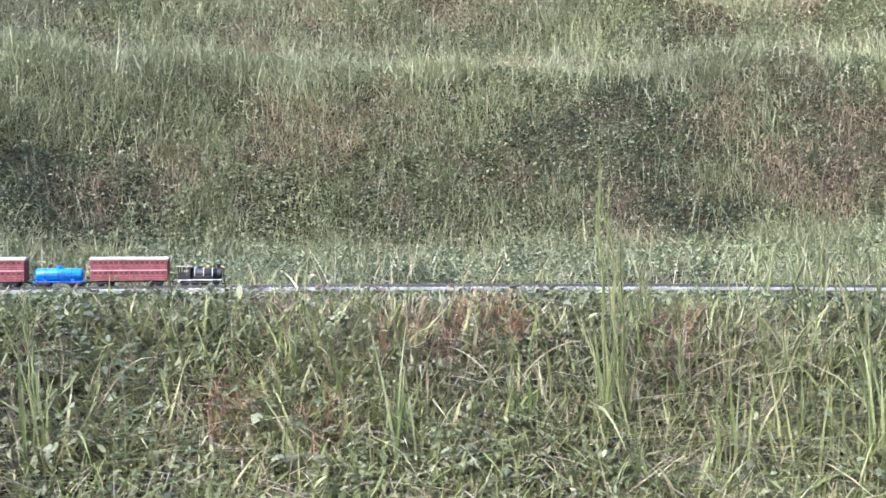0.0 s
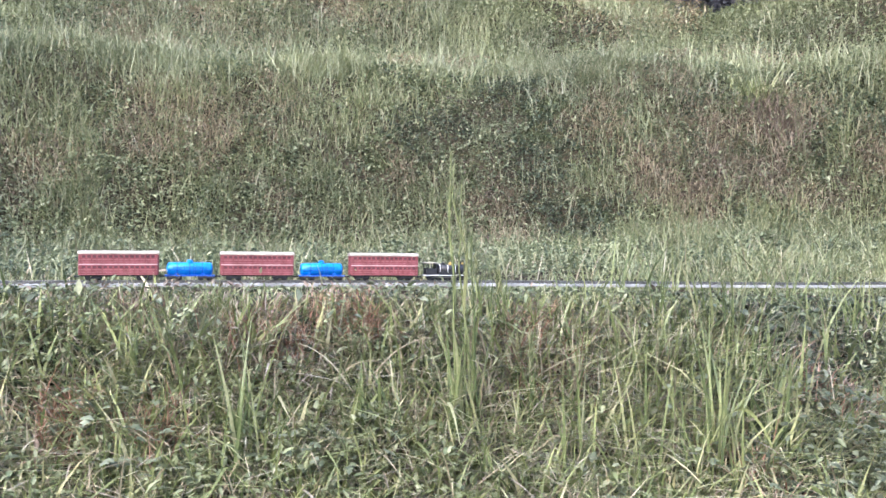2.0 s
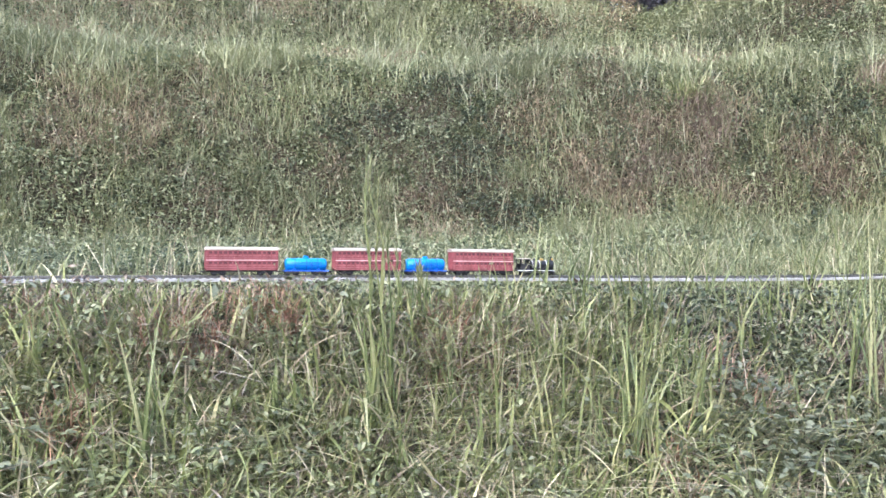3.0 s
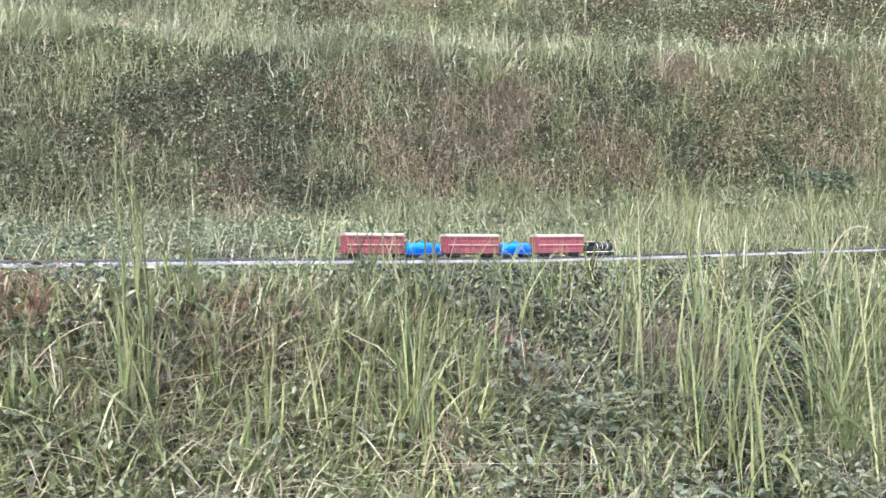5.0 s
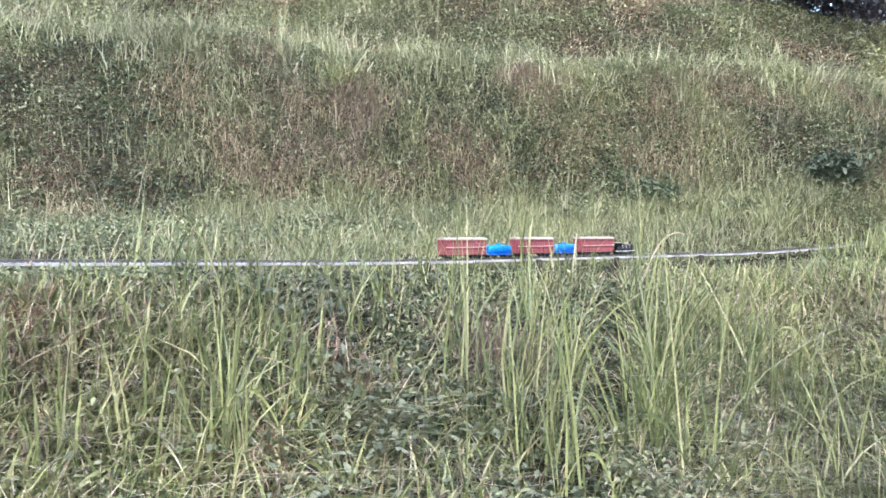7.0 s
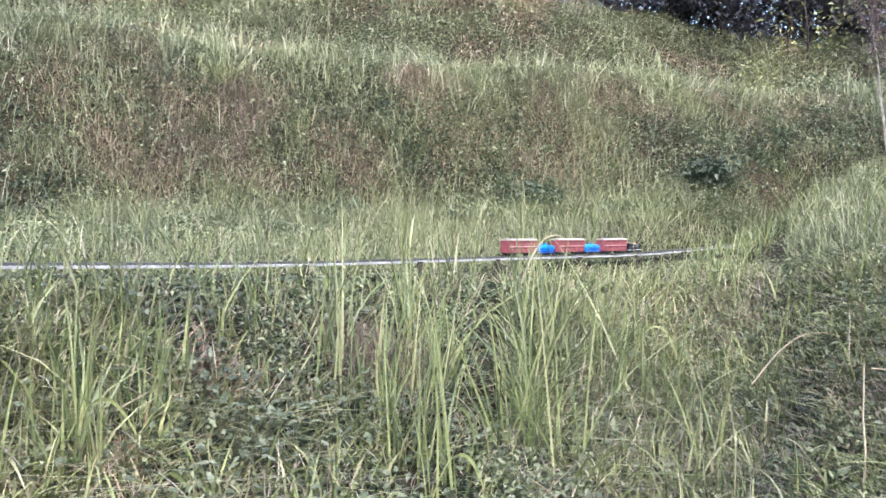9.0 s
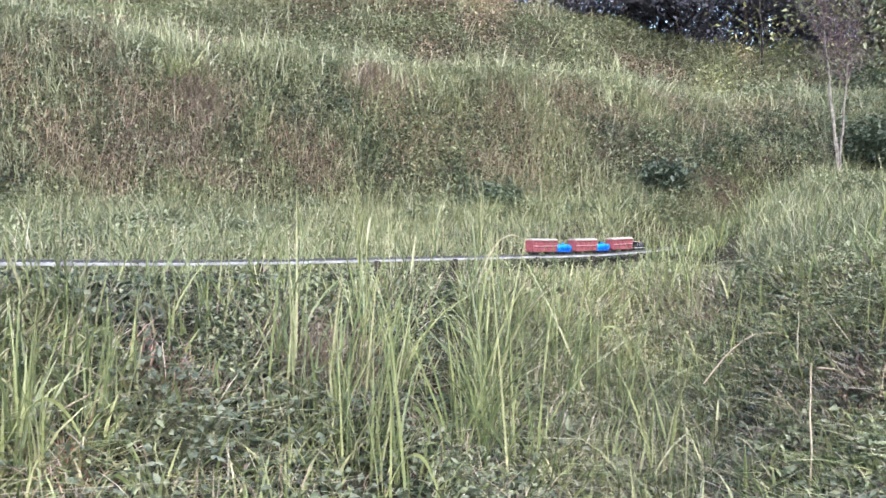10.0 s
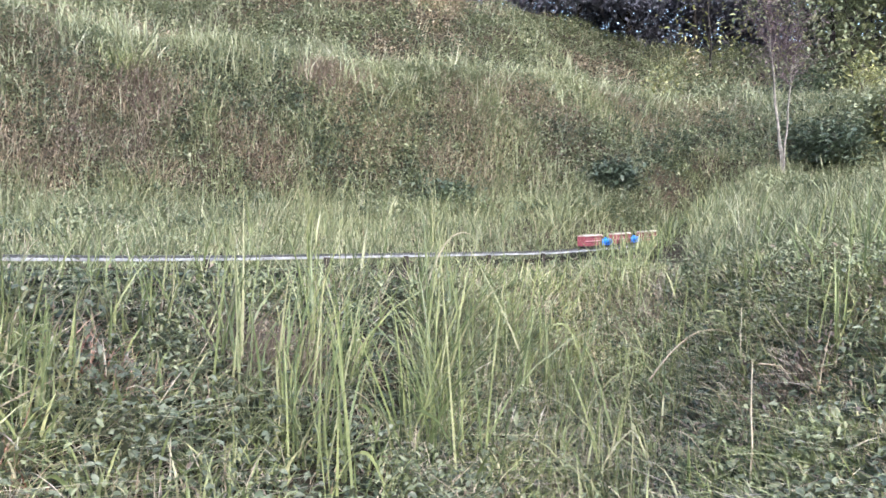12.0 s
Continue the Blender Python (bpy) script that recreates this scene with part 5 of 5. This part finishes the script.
sapling(12.24, 4.63)
bush(10.75, 6.35, 0.36, 0.36, 1900, DARKLEAF, "rounded dark green bush at the foot of the bank")
bush(12.75, 4.15, 0.42, 0.62, 2600, DARKLEAF, "large dark green bush beside the sapling")
bush(13.6, 3.7, 0.5, 0.8, 2200, LEAF, "green bush at the edge of the hollow")
bush(13.3, 3.6, 0.3, 0.9, 500, YELLOWLEAF, "yellow-leaved shrub at the edge of the hollow")
bush(8.55, 7.36, 0.36, 0.34, 1300, DARKLEAF, "green bush on the far bank")
withered_tuft(5.57, 10.26, 0.34, 0.24, GRASS, "olive grass clump on the far bank")
withered_tuft(5.57, 10.05, 0.28, 0.24, BROWN, "withered brown clump on the far bank")
withered_tuft(8.05, 9.5, 0.26, 0.42, BROWN, "purplish brown withered clump on the far bank")
withered_tuft(8.5, 9.1, 0.22, 0.36, BROWN, "purplish brown withered clump on the far bank")
withered_tuft(5.74, 9.72, 0.30, 0.26, BROWN, "withered brown clump on the far bank")
bush(14.6, 7.9, 0.32, 0.6, 500, YELLOWLEAF, "yellow-green shrub on the top of the bank")
bush(16.2, 6.2, 0.5, 0.8, 1600, DARKLEAF, "dark bush on the top of the bank")
bush(16.6, 5.0, 0.4, 0.9, 900, YELLOWLEAF, "yellow-green shrub on the top of the bank")
bush(15.2, 7.0, 0.5, 0.5, 1300, LEAF, "low green bush on the top of the bank")
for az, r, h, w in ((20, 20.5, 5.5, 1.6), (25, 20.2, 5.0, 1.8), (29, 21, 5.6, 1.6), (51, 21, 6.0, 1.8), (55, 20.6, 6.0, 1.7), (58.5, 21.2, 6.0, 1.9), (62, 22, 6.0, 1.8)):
    dark_tree(az, r, h, w, WOODLEAF, "dark leafy tree, tinted blue for haze, in the wood behind the hill")
dark_tree(70.5, 21.0, 4.5, 1.8, LEAF, "green leafy tree at the edge of the wood", 2600)
dark_tree(74.5, 19.5, 4.8, 1.8, LEAF, "green leafy tree at the edge of the wood", 2600)
dark_tree(72, 18.5, 3.2, 1.2, LEAF, "green leafy tree at the edge of the wood", 700)
dark_tree(63.6, 20.0, 3.0, 0.9, YELLOWLEAF, "slender yellow-leaved tree before the dark wood", 60, 0.014)
woods()


# ---- what moves ----
def front(t):
    """Where the engine's nose is along the track."""
    return np.polyval((-3.09e-4, -1.904e-3, 1.048897, 1.60345), t)


def motions():
    gap, lengths = 0.0309, (0.2415, 0.3755, 0.2478, 0.3755, 0.2478, 0.3755)
    back = 0.0
    for ob, length in zip((ENGINE, WAGON_A, TANK_A, WAGON_B, TANK_B, WAGON_C), lengths):
        offset = back + length / 2
        back += length + gap
        walk(ob, [(0.25 * k, track_pose(front(0.25 * k) - offset)) for k in range(49)])


motions()
